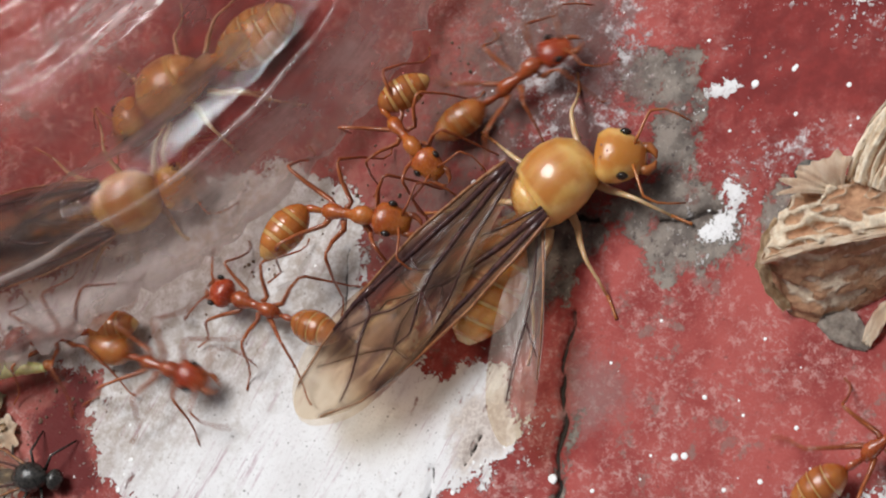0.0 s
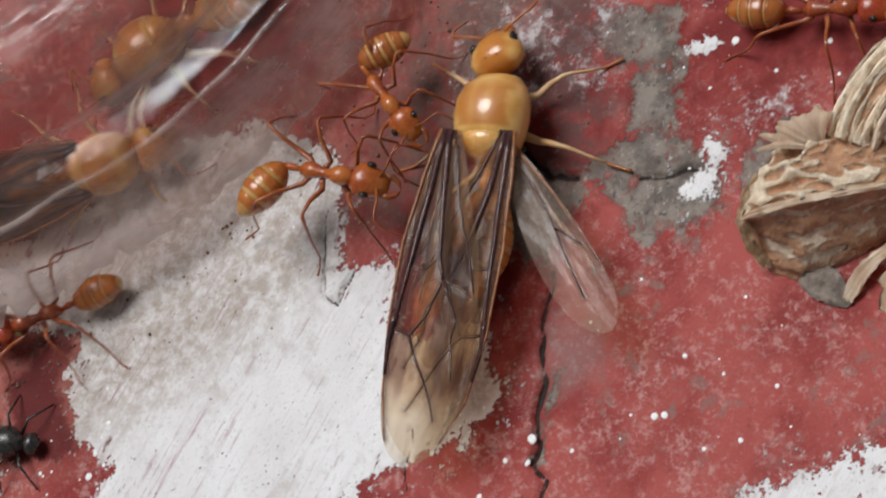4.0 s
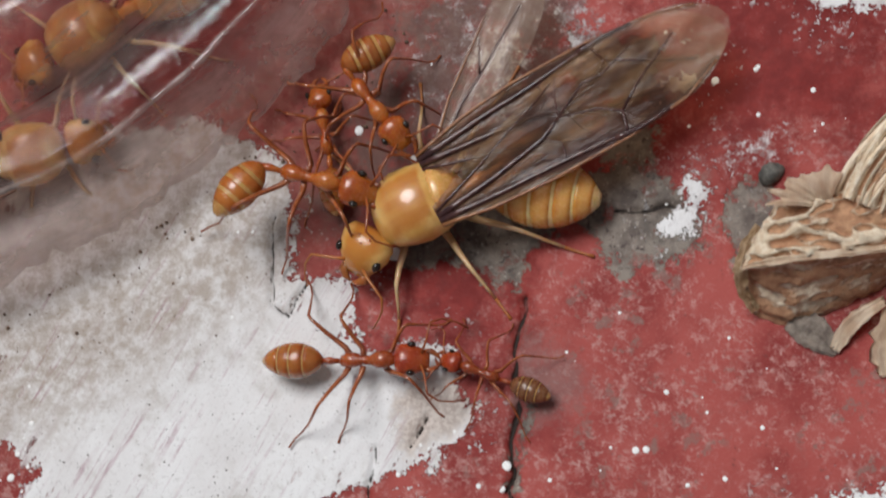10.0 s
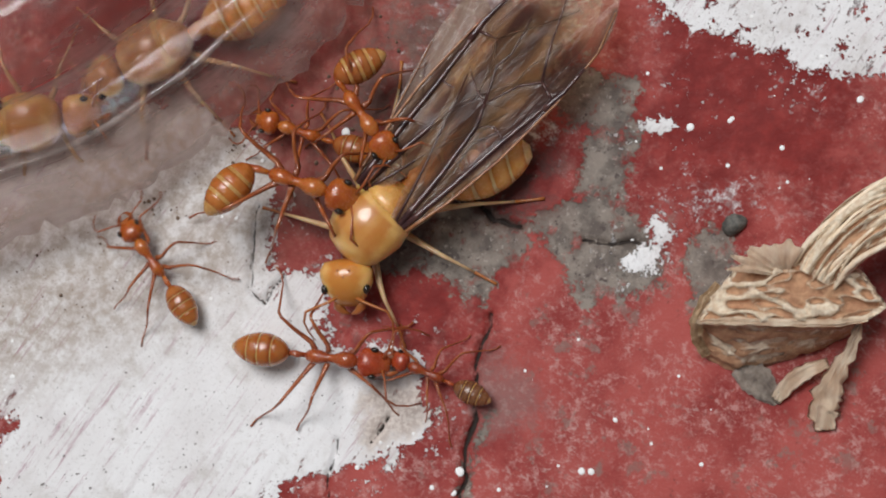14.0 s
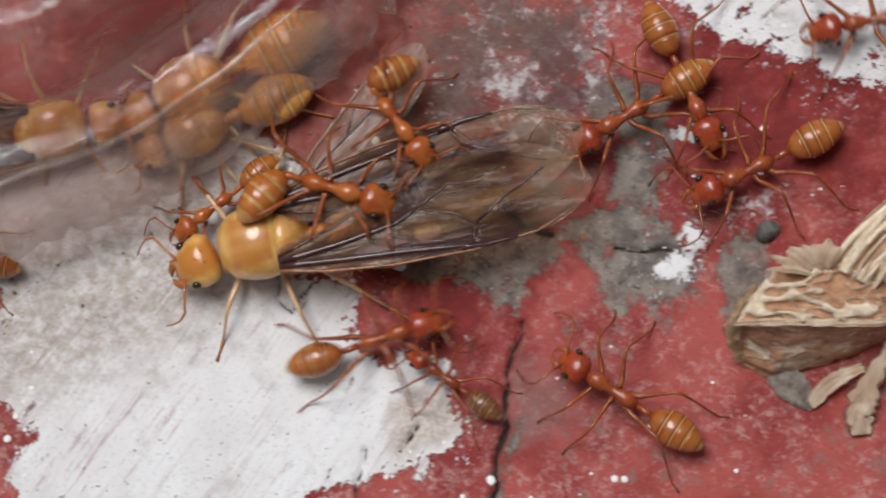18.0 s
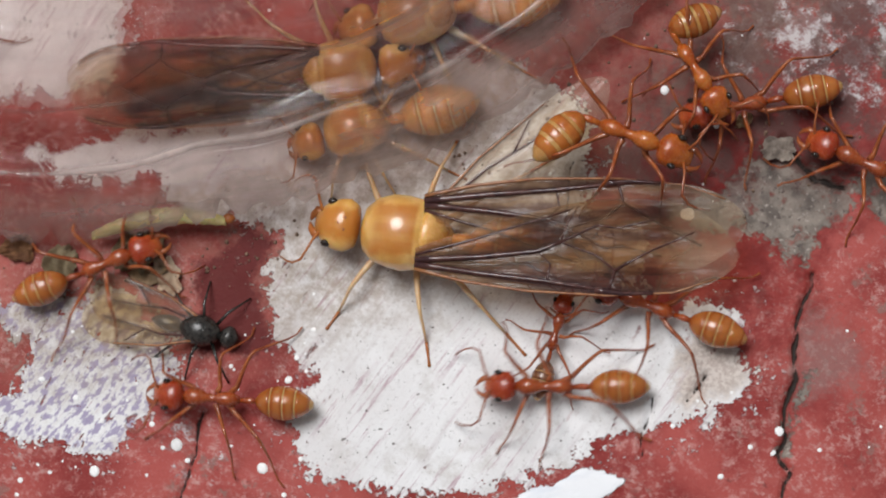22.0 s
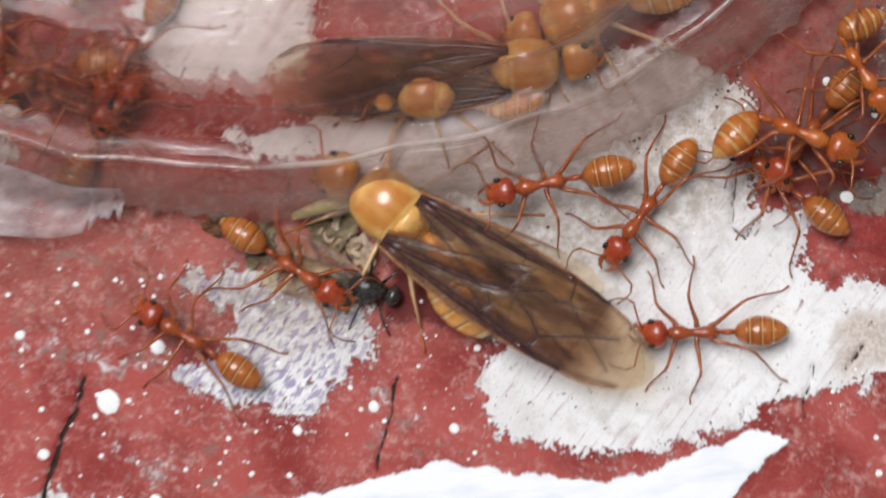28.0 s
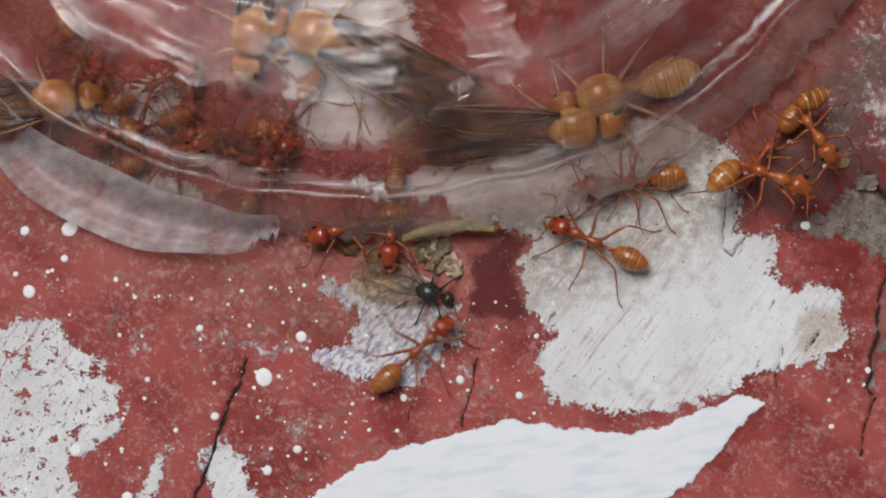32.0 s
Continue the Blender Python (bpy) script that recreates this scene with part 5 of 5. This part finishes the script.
# ---- ants on the move: seconds, x, y in millimetres, heading ----
ANT_ROWS = [
    ("major", 1.0, [(0, -15.7, -3.6, -23), (0.3, -8.9, -6.2, -67), (0.6, -8.4, -5.3, -34), (0.9, -3.9, -7, -13), (1, -3.4, -7.9, -19), (1.2, -2.1, -7.3, 9), (1.5, 1.8, -9.2, 3), (1.8, 5.2, -7.7, 10), (2, 11.3, -7.8, 10), (2.1, 12.9, -9.3, -6), (2.4, 15, -10.4, -8), (2.7, 19.7, -11.5, -15), (3, 22.7, -12.1, -14), (3.4, 25.2, -12.3, -25), (5, 50, -12, 1), (32, 50.5, -11.5, 1), ]),
    ("major", 0.95, [(0, -9.3, -1.4, 155), (0.5, -11.1, -1.5, 165), (1, -10.5, -0.1, -179), (1.5, -14.3, -0.6, -172), (2, -15.2, -1.5, -168), (2.5, -15.7, -1.7, -165), (3, -16.8, -1.7, -165), (3.5, -19.2, -2.2, -161), (4, -21.5, -2.2, -165), (4.5, -26, -0.4, -164), (5.75, -35.5, 19.6, 156), (7, -45, 39.5, 116), (32, -44.5, 40, 116), ]),
    ("major", 1.0, [(0, -22.1, -1.2, -179), (0.4, -26, -2.8, -174), (1.2, -33, 21.1, 146), (2, -40, 45, 106), (32, -39.5, 45.5, 106), ]),
    ("major", 0.95, [(0, 5.2, 8.3, 25), (0.3, 10.4, 7.9, 1), (0.6, 12.6, 8.1, -8), (1, 15.7, 9, 20), (2, 12.8, 26.5, 59), (3, 10, 44, 99), (32, 10.5, 44.5, 99), ]),
    ("major", 1.0, [(0, 23.3, -12.2, 28), (0.4, 25.4, -12.1, -1), (2, 50, -8, 9), (32, 50.5, -7.5, 9), ]),
    ("major", 1.0, [(0, 56, -1, -180), (0.5, 45, 1.6, -122), (1, 34, 4.2, -64), (1.5, 22.9, 6.9, -6), (2, 21.9, 6.7, -7), (3, 22.4, 6.3, -9), (4, 22.4, 6.6, -11), (4.5, 23, 6.8, -13), (6.5, 24.9, 3.2, -23), (8.5, 56, -1, -8), (32, 56.5, -0.5, -8), ]),
    ("small", 0.8, [(0, -12, -48, 90), (7.5, -12, -48, 90), (8.2, -2.7, -14.9, 146), (8.5, -3.9, -9.4, 146), (8.75, -6.7, -5.6, 125), (9, -8.6, -3.2, 100), (9.5, -5.7, 0.4, 97), (10, -2, 5.1, 96), (11, -2.2, 5.4, 110), (13, -2.4, 5.2, 150), (16.5, -2.7, 6.0, 205), (17.4, -3.8, 5.4, 220), (18, -8.5, 1.8, 221), (19.5, -22, 7, 190), (20.5, -45, 40, 140), (32, -44.5, 40.5, 140), ]),
    ("small", 0.8, [(0, -4, -54, 90), (11.2, -4, -54, 90), (12, -0.1, -10.9, 150), (12.5, -6.6, -8.1, 135), (13, -6.6, -2.9, 89), (13.4, -7.9, -2.1, 117), (13.8, -9.9, -1.9, 116), (14, -10.3, -1.7, 128), (14.5, -14.1, -1.8, 179), (16.5, -18.1, -1.1, 165), (17, -16.7, -1.4, 173), (17.5, -18.8, -1.3, 172), (18, -22.8, -1.4, 172), (20, -45, 50.5, 113), (32, -44.5, 51, 113), ]),
    ("major", 0.85, [(0, 4, -60, 90), (4.5, 4, -60, 90), (4.93, -2.6, -42, 42), (5.37, -9.2, -24.1, -6), (5.8, -15.8, -6.1, -53), (6.5, -4.7, -2.6, -23), (7, -1.6, -4.7, -21), (8, -0.9, -6.4, -3), (9, -0.1, -6.2, -7), (10, -0.4, -6.3, -4), (11, -0.5, -6.4, -4), (13, -0.6, -6.2, 3), (14, -0.7, -6.2, -4), (16.5, -1.6, -5.5, 6), (17, -2.1, -5.4, 9), (17.5, -3.6, -6.2, 25), (18, 0.4, -4.9, 20), (18.5, 4.7, -3.6, 9), (19, 5.1, -3.8, 18), (19.5, 9.5, -2.8, 12), (20, 13.1, -3.8, 3), (22, 50, -4, 0), (32, 50.5, -3.5, 0), ]),
    ("dark", 0.68, [(0, 56, 3, -180), (4.5, 56, 3, -180), (5.8, 20.2, -8.7, 170), (6.5, 9.7, -7.6, 165), (7, 6.9, -7.4, 171), (8, 5.8, -7.2, 164), (9, 5.6, -7.5, 162), (10, 5.7, -7.3, 157), (11, 5.3, -7.2, 162), (13, 5.1, -7.1, 161), (14, 4.8, -6.8, 159), (16.5, 4.3, -6.6, 156), (17, 4.3, -6.5, 151), (18, 4, -6.7, 147), (18.5, 5.1, -10.3, 168), (19, 1.3, -9.9, -174), (19.5, 0.8, -9.8, -172), (20, 0.7, -10, 178), (20.5, -3.7, -9.4, 131), (21, -5.2, -8.9, 139), (21.5, -5.6, -7.8, 112), (22, -5.3, -7.7, 78), (22.5, -9, -8.8, 146), (22.75, -9.7, -10.2, -172), (23, -10.4, -11.6, -129), (23.5, -14.6, -13.4, -163), (24, -16.6, -13.8, 178), (24.5, -19.2, -14.8, -170), (26.5, -24.1, -16.5, -156), (27.5, -6.1, -32.3, -99), (28.5, 12, -48, -41), (32, 12.5, -47.5, -41), ]),
    ("major", 0.95, [(0, 60, 16, -180), (10.6, 60, 16, -180), (11.3, 26, 7, 170), (12, 15.5, 12.4, 152), (12.6, 7, 16, 120), (14, 6, 44, 95), (32, 6.5, 44.5, 95), ]),
    ("major", 0.95, [(0, 62, 10, -180), (15.3, 62, 10, -180), (16.5, 23.8, -9.4, -177), (16.75, 23.6, -9.9, -132), (17, 23.4, -10.5, -87), (17.25, 20.8, -9.8, -129), (17.5, 18.3, -9, -170), (18, 12.8, -7.1, 150), (18.5, 10.6, -4.5, 138), (19, 9.4, -1.7, 149), (19.5, 9.3, -4.5, 160), (20, 11.1, -2, 140), (21, 36.5, 4, 77), (22, 62, 10, 13), (32, 62.5, 10.5, 13), ]),
    ("major", 1.0, [(0, 68, -7, -180), (16, 68, -7, -180), (17, 16.6, 5.5, -177), (17.5, 14, 6.7, 162), (18, 12.7, 7.2, -146), (19, 5.4, 8.1, 154), (19.25, 7.2, 7, -164), (19.5, 8.9, 5.9, -123), (20, 12.1, -5.7, -108), (20.5, 9.1, -7.9, -172), (21, 4.9, -8.4, -170), (21.5, 3.1, -6.9, 177), (22, -0.3, -5.9, 164), (22.5, -3.3, -8, 179), (23, -4.8, -9.6, 176), (23.5, -5.1, -6.5, 160, 2.2), (23.8, -5.7, -4.7, 129, 4.0), (24, -6.9, -3, 128, 4.3), (24.5, -9.7, -0.9, 129, 4.2), (26.5, -15.1, -1.6, -161, 2.6), (27, -18.5, -2.5, -163, 2.4), (28, -15.7, -1.1, -165, 1.5), (29, -24.4, -3.8, -172), (30, -31.4, -6.4, -172), (31, -33.5, -4.7, -164), (32, -34.2, -3.4, -160), ]),
    ("major", 1.0, [(0, 50, 0, -180), (16.3, 50, 0, -180), (17.5, 21.9, 8.3, -173), (18, 19.1, 4.6, -151), (18.5, 12.8, 3.7, -171), (19, 11.2, 6.4, -156), (20, 9.2, 1.8, -109), (20.5, 5.3, -3.9, -125), (21, 1.3, -6.8, -140), (21.5, -0.3, -7.4, -173), (22, -5.2, -10.3, -176), (22.5, -11.7, -13.6, -168), (23, -18, -13.4, 180), (23.5, -21.5, -13.4, 178), (24, -24.4, -13.2, 154), (24.5, -30.3, -13.4, 166), (26.5, -33, -11.6, 142), (27, -35.4, -11.1, 150), (27.5, -35.5, -11.4, 156), (28, -35.6, -11.3, 151), (28.5, -35.3, -11.3, 139), (29, -35.2, -11.5, 127), (29.5, -36.6, -11.9, 129), (30, -35.2, -12.1, 122), (31, -33.4, -12.4, 84), (31.5, -34.2, -12.3, 99), (32, -28.1, -12.5, 46), ]),
    ("major", 1.0, [(0, 17, 50, -90), (17.2, 17, 50, -90), (18, 15.6, 8.6, -63), (18.5, 12.7, 9.3, -56), (19, 10.2, 9.6, -71), (19.33, 8.7, 9.9, -121), (19.67, 7.2, 10.1, -170), (20, 5.7, 10.4, 141), (20.5, 7.6, 8.5, 162), (21, 8.9, 7.2, 174), (22, 3.7, 4.8, -165), (22.5, 5.4, 2.5, -108), (22.67, 5.7, 2.5, -155), (22.83, 6, 2.6, 158), (23, 6.3, 2.6, 111), (24, 2, -1.2, 141), (24.5, -1.2, 0.3, 154), (26.5, 1.6, -6.1, 131), (27, -0.6, -3, 117), (27.5, -2.4, -0.4, 135), (28, -3, -0, 146), (29, -8, 0.4, 162), (30, -6.2, 0.3, 160), (31, -12.5, -0.7, -164), (32, -13.3, 1.5, -168), ]),
    ("major", 1.05, [(0, 62, -10, -180), (17, 62, -10, -180), (18, 31.8, 3.5, -178), (19, 11.7, 3.1, -174), (19.5, 8.6, -0.1, -173), (20, 1.9, -3.9, 173), (20.5, -5.9, -5.9, -170), (21, -13.9, -8.3, -159), (21.5, -22.3, -12.6, -149), (22, -22.5, -12.1, -180), (22.5, -22.7, -9.5, 152), (23, -21.6, -8.3, 129), (24, -23.1, -8, 132), (24.5, -26.7, -7.7, 160), (26.5, -34.9, -5.7, -165), (27, -36.2, -5.8, -165), (27.25, -35.6, -6.1, -105), (27.5, -34.9, -6.4, -45), (28, -29.8, -6.9, -29), (28.5, -29.8, -8.2, -25), (29, -30.8, -7.5, -22), (29.6, -33.7, -6.8, -6), (30, -34.6, -6.3, -3), (31, -30.5, -3.9, 40), (31.5, -30.8, -3.4, -25), (32, -31, -2.8, -90), ]),
    ("major", 0.95, [(0, -35, 50.5, 100), (18, -35, 50.5, 100), (18.5, -35.6, 21.8, 51), (19, -36.1, -6.9, 3), (20, -34.2, -8.3, -1), (21, -34.3, -7.8, 1), (21.5, -32.6, -6.2, 18), (22, -29.5, -5.6, 24), (22.5, -26.9, -6.7, 72), (23, -28.1, -3.7, 83), (24, -30.9, -6.1, 61), (24.5, -30.7, -5.1, 21), (26.5, -27.6, -3.4, -8), (27.25, -31.3, 23.5, 45), (28, -35, 50.5, 98), (32, -34.5, 51, 98), ]),
    ("major", 1.0, [(0, 50, 4, -180), (25.3, 50, 4, -180), (26.5, 13.5, -13.4, -168), (27, 3.7, -11.7, -167), (27.6, -5.4, -9, -172), (28, -6.7, -8.9, -175), (28.5, -6.9, -8.7, -179), (29, -4.6, -7.7, 174), (30, -6.4, -9.2, 171), (30.4, -9, -10.2, 166), (31, -7.1, -5.1, 107), (31.4, -11, -3.7, 135), (32, -15.5, -3.2, 159), ]),
    ("small", 0.8, [(0, 56, 11, -180), (27.5, 56, 11, -180), (29, -0.4, -1.4, -176), (29.5, -1.5, -8.4, -168), (30, -3.7, -6.3, 161), (30.4, -8.1, -4.9, 160), (31, -11.5, -1, -159), (32, -12.2, 1.5, -171), ]),
    ("major", 0.95, [(0, 10, 44, -90), (24.4, 10, 44, -90), (25.45, 1.3, 22.2, -129), (26.5, -7.5, 0.4, -169), (27, -9.8, -0.3, -180), (27.5, -10.8, -0.9, -142), (28, -10.3, -2.4, -121), (28.5, -14.9, -0.1, -156), (29, -16.4, 0.5, -165), (31, -50, 45, 127), (32, -49.5, 45.5, 127), ]),
    ("major", 0.95, [(0, 17, 50, -90), (17.2, 17, 50, -90), (17.6, 21, 31.2, -129), (18, 25, 12.4, -167), (18.6, 18, 9.4, -134), (19, 12.9, 7.1, -143), (20, 11.8, 5.6, -111), (20.5, 11.6, 6, -150), (21, 11.3, 6.5, 172), (23, 9.4, -5.4, 157), (24.5, 11, -9, 162), (25, 30, -5.6, 111), (25.5, 49, -2.3, 61), (26, 68, 1, 10), (32, 68.5, 1.5, 10), ]),
    ("major", 0.95, [(0, 24, 56, -90), (21.5, 24, 56, -90), (22.6, 4.8, 5.1, -120), (24, 2.9, 5.9, -113), (27, 0.7, 3.6, -119), (29, -2.8, 2, -127), (31, -1.7, 3.8, -124), (32, -2.5, 4.5, -124), ]),
]
# seconds, x, y, heading, bend of the gaster, turn of the four wings, turn of the head
QUEEN_ROWS = [
    (0, 7.8, 2.2, 34, 28, 5, -2, 3, 48, -40),
    (0.5, 7.9, 2.0, 30, 27, 3, -3, 2, 45, -37),
    (1, 8.1, 0.8, 17, 31, 5, 0, 3, 45, -40),
    (2, 8.1, 0.4, 16, 26, 3, -2, 2, 45, -32),
    (3, 7.4, 1.8, 50, 10, -4, -13, -3, 45, -19),
    (4, 5.7, 3.7, 81, -11, -4, -8, -3, 39, 18),
    (4.5, 3.6, 4.4, 95, -11, -2, -5, -2, 46, 16),
    (6.5, 3.0, 4.1, 130, -50, -4, -8, -3, 34, 48),
    (7, 3.4, 4.4, 145, -50, -4, -6, -3, 38, 48),
    (8, 2.1, 2.4, 165, -49, -6, -2, -5, 34, 48),
    (9, 3.3, 1.9, 189, -43, 2, 0, 1, 35, 40),
    (10, 3.0, 1.0, 199, -32, 9, 6, 6, 46, 36),
    (11, 2.5, 0.6, 220, -36, -1, -3, -0, 7, 46),
    (12, 1.6, 1.1, 231, -37, -5, -7, -3, 3, 45),
    (13, 1.9, 0.0, 230, -28, -0, -2, -0, 18, 41),
    (14, 1.7, 0.9, 229, -34, -0, 0, -0, 16, 44),
    (16.5, -0.4, 1.3, 216, -21, 5, 3, 3, 15, 26),
    (17, -1.2, 1.1, 210, -11, 9, 8, 6, 19, 15),
    (18, -5.7, -0.2, 193, -11, 2, 7, 2, 43, 14),
    (19, -8.5, 0.2, 191, -22, 3, 3, 2, 31, 25),
    (20, -9.3, -0.6, 182, -11, 11, 11, 7, 43, 15),
    (21, -10.2, -1.9, 184, -17, 7, 10, 5, 43, 18),
    (22, -13.2, -3.0, 176, 2, 6, 7, 4, 48, -2),
    (23, -15.4, -3.4, 172, 2, 5, 6, 3, 44, -2),
    (24, -18.2, -3.0, 168, -7, 3, -0, 2, 44, 10),
    (26.5, -22.6, -3.3, 149, -13, 3, -0, 2, 16, 19),
    (27, -23.5, -3.6, 149, -7, 3, 0, 2, 10, 10),
    (28, -24.4, -3.1, 143, -20, 10, 6, 7, 18, 24),
    (29, -25.1, -2.0, 139, -24, 14, 13, 10, 21, 25),
    (30, -26.5, -1.8, 138, -42, 11, 8, 8, 14, 31),
    (30.5, -28.3, -0.1, 144, -39, 1, -1, 1, 3, 30),
    (31, -35.2, 8.7, 156, -10, -0, -5, -0, -2, 9),
    (32, -37.9, 11.4, 160, -11, 1, -5, 0, -3, 9),
]
# seconds, and degrees by which the wing tips are raised
WING_PITCH = ((0, 4.5, 6.5, 7, 8, 9, 10), (-2, -2, 15, 17, 9, 1, -2))
PRESSED_ROWS = [(0, -20.0, 32.0, 200), (14.5, -20.0, 32.0, 200), (18, -9.8, 5.6, 205), (20, -11.8, 3.9, 205), (22, -16.4, 2.4, 198), (24, -17.4, 1.9, 195), (27, -20.0, 2.6, 188), (29, -26.0, 4.5, 175), (32, -34.0, 9.0, 160)]
BARE_ROWS = [(0, -15.0, 11.5, 205), (10, -14.5, 11.5, 205), (13, -11.5, 10.0, 208), (16.5, -10.0, 8.1, 209), (18, -10.1, 7.8, 210), (20, -13.1, 9.0, 200), (24, -13.8, 8.1, 194), (27, -14.5, 8.4, 203), (31, -15.3, 8.1, 200), (32, -15.3, 8.1, 200)]
FLY_ROWS = [(0, -23.8, -8.6, -10), (22.4, -23.8, -8.6, -10), (24, -25.7, -7.6, -20), (26.5, -25.8, -7.4, -12), (27, -26.1, -7.2, -12), (28, -25.5, -7.8, -14), (29, -24.9, -8.8, -30), (30, -25.9, -8.1, -30), (31, -26.5, -7.5, -14), (32, -27.6, -8.1, -14)]
HOLDERS = [(-2.5, 2.7, -16), (0.8, 6.6, -52)]


ants = {
    "major": build_ant(1.0, M_HEAD, M_TERGITE, "orange-red weaver ant worker with banded amber gaster walking on the paint"),
    "small": build_ant(0.8, M_AMBER, M_TERGITE, "small orange weaver ant worker with banded gaster walking on the paint"),
    "dark": build_ant(0.68, M_HEAD, M_DUSK, "small dark red weaver ant worker with brown gaster"),
}
STRETCHED = ((0.0, 0.21), (0.27, 0.43), (0.49, 0.64), (0.70, 0.86))
holder_a = build_ant(1.1, M_AMBER, M_STRETCH, "orange weaver ant worker braced and biting with its gaster curled aside", 8, 66, 2.0, M_BAND, STRETCHED)
holder_b = build_ant(0.95, M_AMBER, M_TERGITE, "orange weaver ant worker braced beside the winged queen with lifted gaster", -12, -100, 2.4, M_BAND, STRETCHED)

crew, used = [], set()
for kind, size, rows in ANT_ROWS:
    base = ants[kind]
    if kind in used:
        crew.append(copy_thing(base, mm(0, 0, 0)))
    else:
        used.add(kind)
        crew.append(base)

queen = build_queen("yellow winged queen ant with smoky brown wings and orange-banded gaster")
still = [(-17.6, 6.2, 7, 24, "yellow winged queen ant with dark wings trailing under the plastic"), (-43.0, 11.5, 262, 0, "yellow winged queen ant under the lid crown"), (-58.5, 5.0, 12, 0, "yellow winged queen ant under the lid rim")]
for x, y, turn, lean, label in still:
    ob = tagged(copy_thing(queen, mm(x, y, 0.3, lean, 0, turn)), label)
    ob.scale = (0.84,) * 3
bare = tagged(copy_thing(queen, mm(-13.4, 8.0, 0, 0, 0, 192)), "pale yellow queen ant with shed wings under the clear plastic")
bare.scale = (0.86,) * 3
for wing in [c for c in bare.children if c.name.startswith("wing")]:
    for vein in list(wing.children):
        bpy.data.objects.remove(vein)
    bpy.data.objects.remove(wing)
pressed = tagged(copy_thing(bare, mm(-20, 32, 0, 0, 0, 200)), "yellow wingless queen ant pressed under the hazy plastic rim")
pressed.scale = (0.72,) * 3
for x, y, turn in ((-49, 1.5, 20), (-45, 3.5, 190), (-41, 0.5, 60), (-54, 6.0, 120), (-52, 3.2, 200), (-43.5, 1.8, 340), (-56.5, 8.5, 300), (-40, 4.6, 240), (-47.5, 5.5, 100), (-50.5, 7.0, 30)):
    tagged(copy_thing(ants["major"], mm(x, y, 0, 0, 0, turn)), "orange weaver ant worker crawling under the clear plastic lid")


def gait(ant, rows):
    """Swing the legs with the way walked: three and three in turn."""
    legs = [c for c in ant.children if c.name.startswith("leg")]
    steps, far = [], 0.0
    for p, q in zip(rows, rows[1:]):
        if p is rows[0]:
            steps.append((p[0], 0.0))
        way = math.hypot(q[1] - p[1], q[2] - p[2])
        n = min(max(1, round(way / 1.6)), max(1, int((q[0] - p[0]) / 0.1)))
        for i in range(1, n + 1):
            far += way / n
            steps.append((p[0] + (q[0] - p[0]) * i / n, far))
    for k, leg in enumerate(legs):
        rest = leg.matrix_basis.copy()
        phase = math.pi * ((k // 2 + k) % 2)
        side = 1 if k % 2 == 0 else -1
        keys, last = [], -1
        for t, f in steps:
            if frame(t) == last:
                continue
            last = frame(t)
            a = f / 3.2 * 2 * math.pi + phase
            keys.append((t, rest @ pose(0, 0, 0, side * 6 * max(0.0, math.cos(a)), 0, 15 * math.sin(a))))
        walk(leg, keys)


def motions():
    for ant, (kind, size, rows) in zip(crew, ANT_ROWS):
        walk(ant, [(t, mm(x, y, 0.05 + sum(high), 0, 0, turn)) for t, x, y, turn, *high in rows])
        gait(ant, rows)
    for ant, (x, y, turn), lift in ((holder_a, HOLDERS[0], 2.3), (holder_b, HOLDERS[1], 2.3)):
        keys = []
        for i in range(33):
            early = max(0.0, 1 - max(0, i - 4) / 6)
            keys.append((i, mm(x - 0.9 * early + 0.12 * math.sin(i * 1.7), y - 0.6 * early + 0.1 * math.sin(i * 2.3), lift, 0, 6, turn + 2.5 * math.sin(i * 1.1))))
        walk(ant, keys)
    walk(fly, [(t, mm(x, y, 0, 0, 0, turn)) for t, x, y, turn in FLY_ROWS])
    walk(pressed, [(t, mm(x, y, 0, 0, 0, turn)) for t, x, y, turn in PRESSED_ROWS])
    walk(bare, [(t, mm(x, y, 0, 0, 0, turn)) for t, x, y, turn in BARE_ROWS])
    walk(queen, [(t, mm(x, y, 0, 0, 0, turn)) for t, x, y, turn, *_ in QUEEN_ROWS])
    head = [c for c in queen.children if c.name.startswith("head")][0]
    walk(head, [(row[0], mm(2.1 + 1.6 * math.cos(radians(row[9])), 1.6 * math.sin(radians(row[9])), 2.1, 0, 16, row[9])) for row in QUEEN_ROWS])
    wings = [c for c in queen.children if c.name.startswith("wing")]
    gaster = [c for c in queen.children if c.name.startswith("gaster")][0]
    walk(gaster, [(row[0], mm(-3.2, 0, 1.55, 0, 0, row[4])) for row in QUEEN_ROWS])
    # built in the order: left hind, left fore, right hind, right fore
    for wing, column, x, y, z in zip(wings, (7, 5, 8, 6), (-1.5, -0.9, -1.5, -0.9), (1.35, 1.55, -1.35, -1.55), (3.25, 3.95, 3.1, 3.6)):
        walk(wing, [(row[0], mm(x, y, z, 0, float(np.interp(row[0], *WING_PITCH)), row[column])) for row in QUEEN_ROWS])


motions()
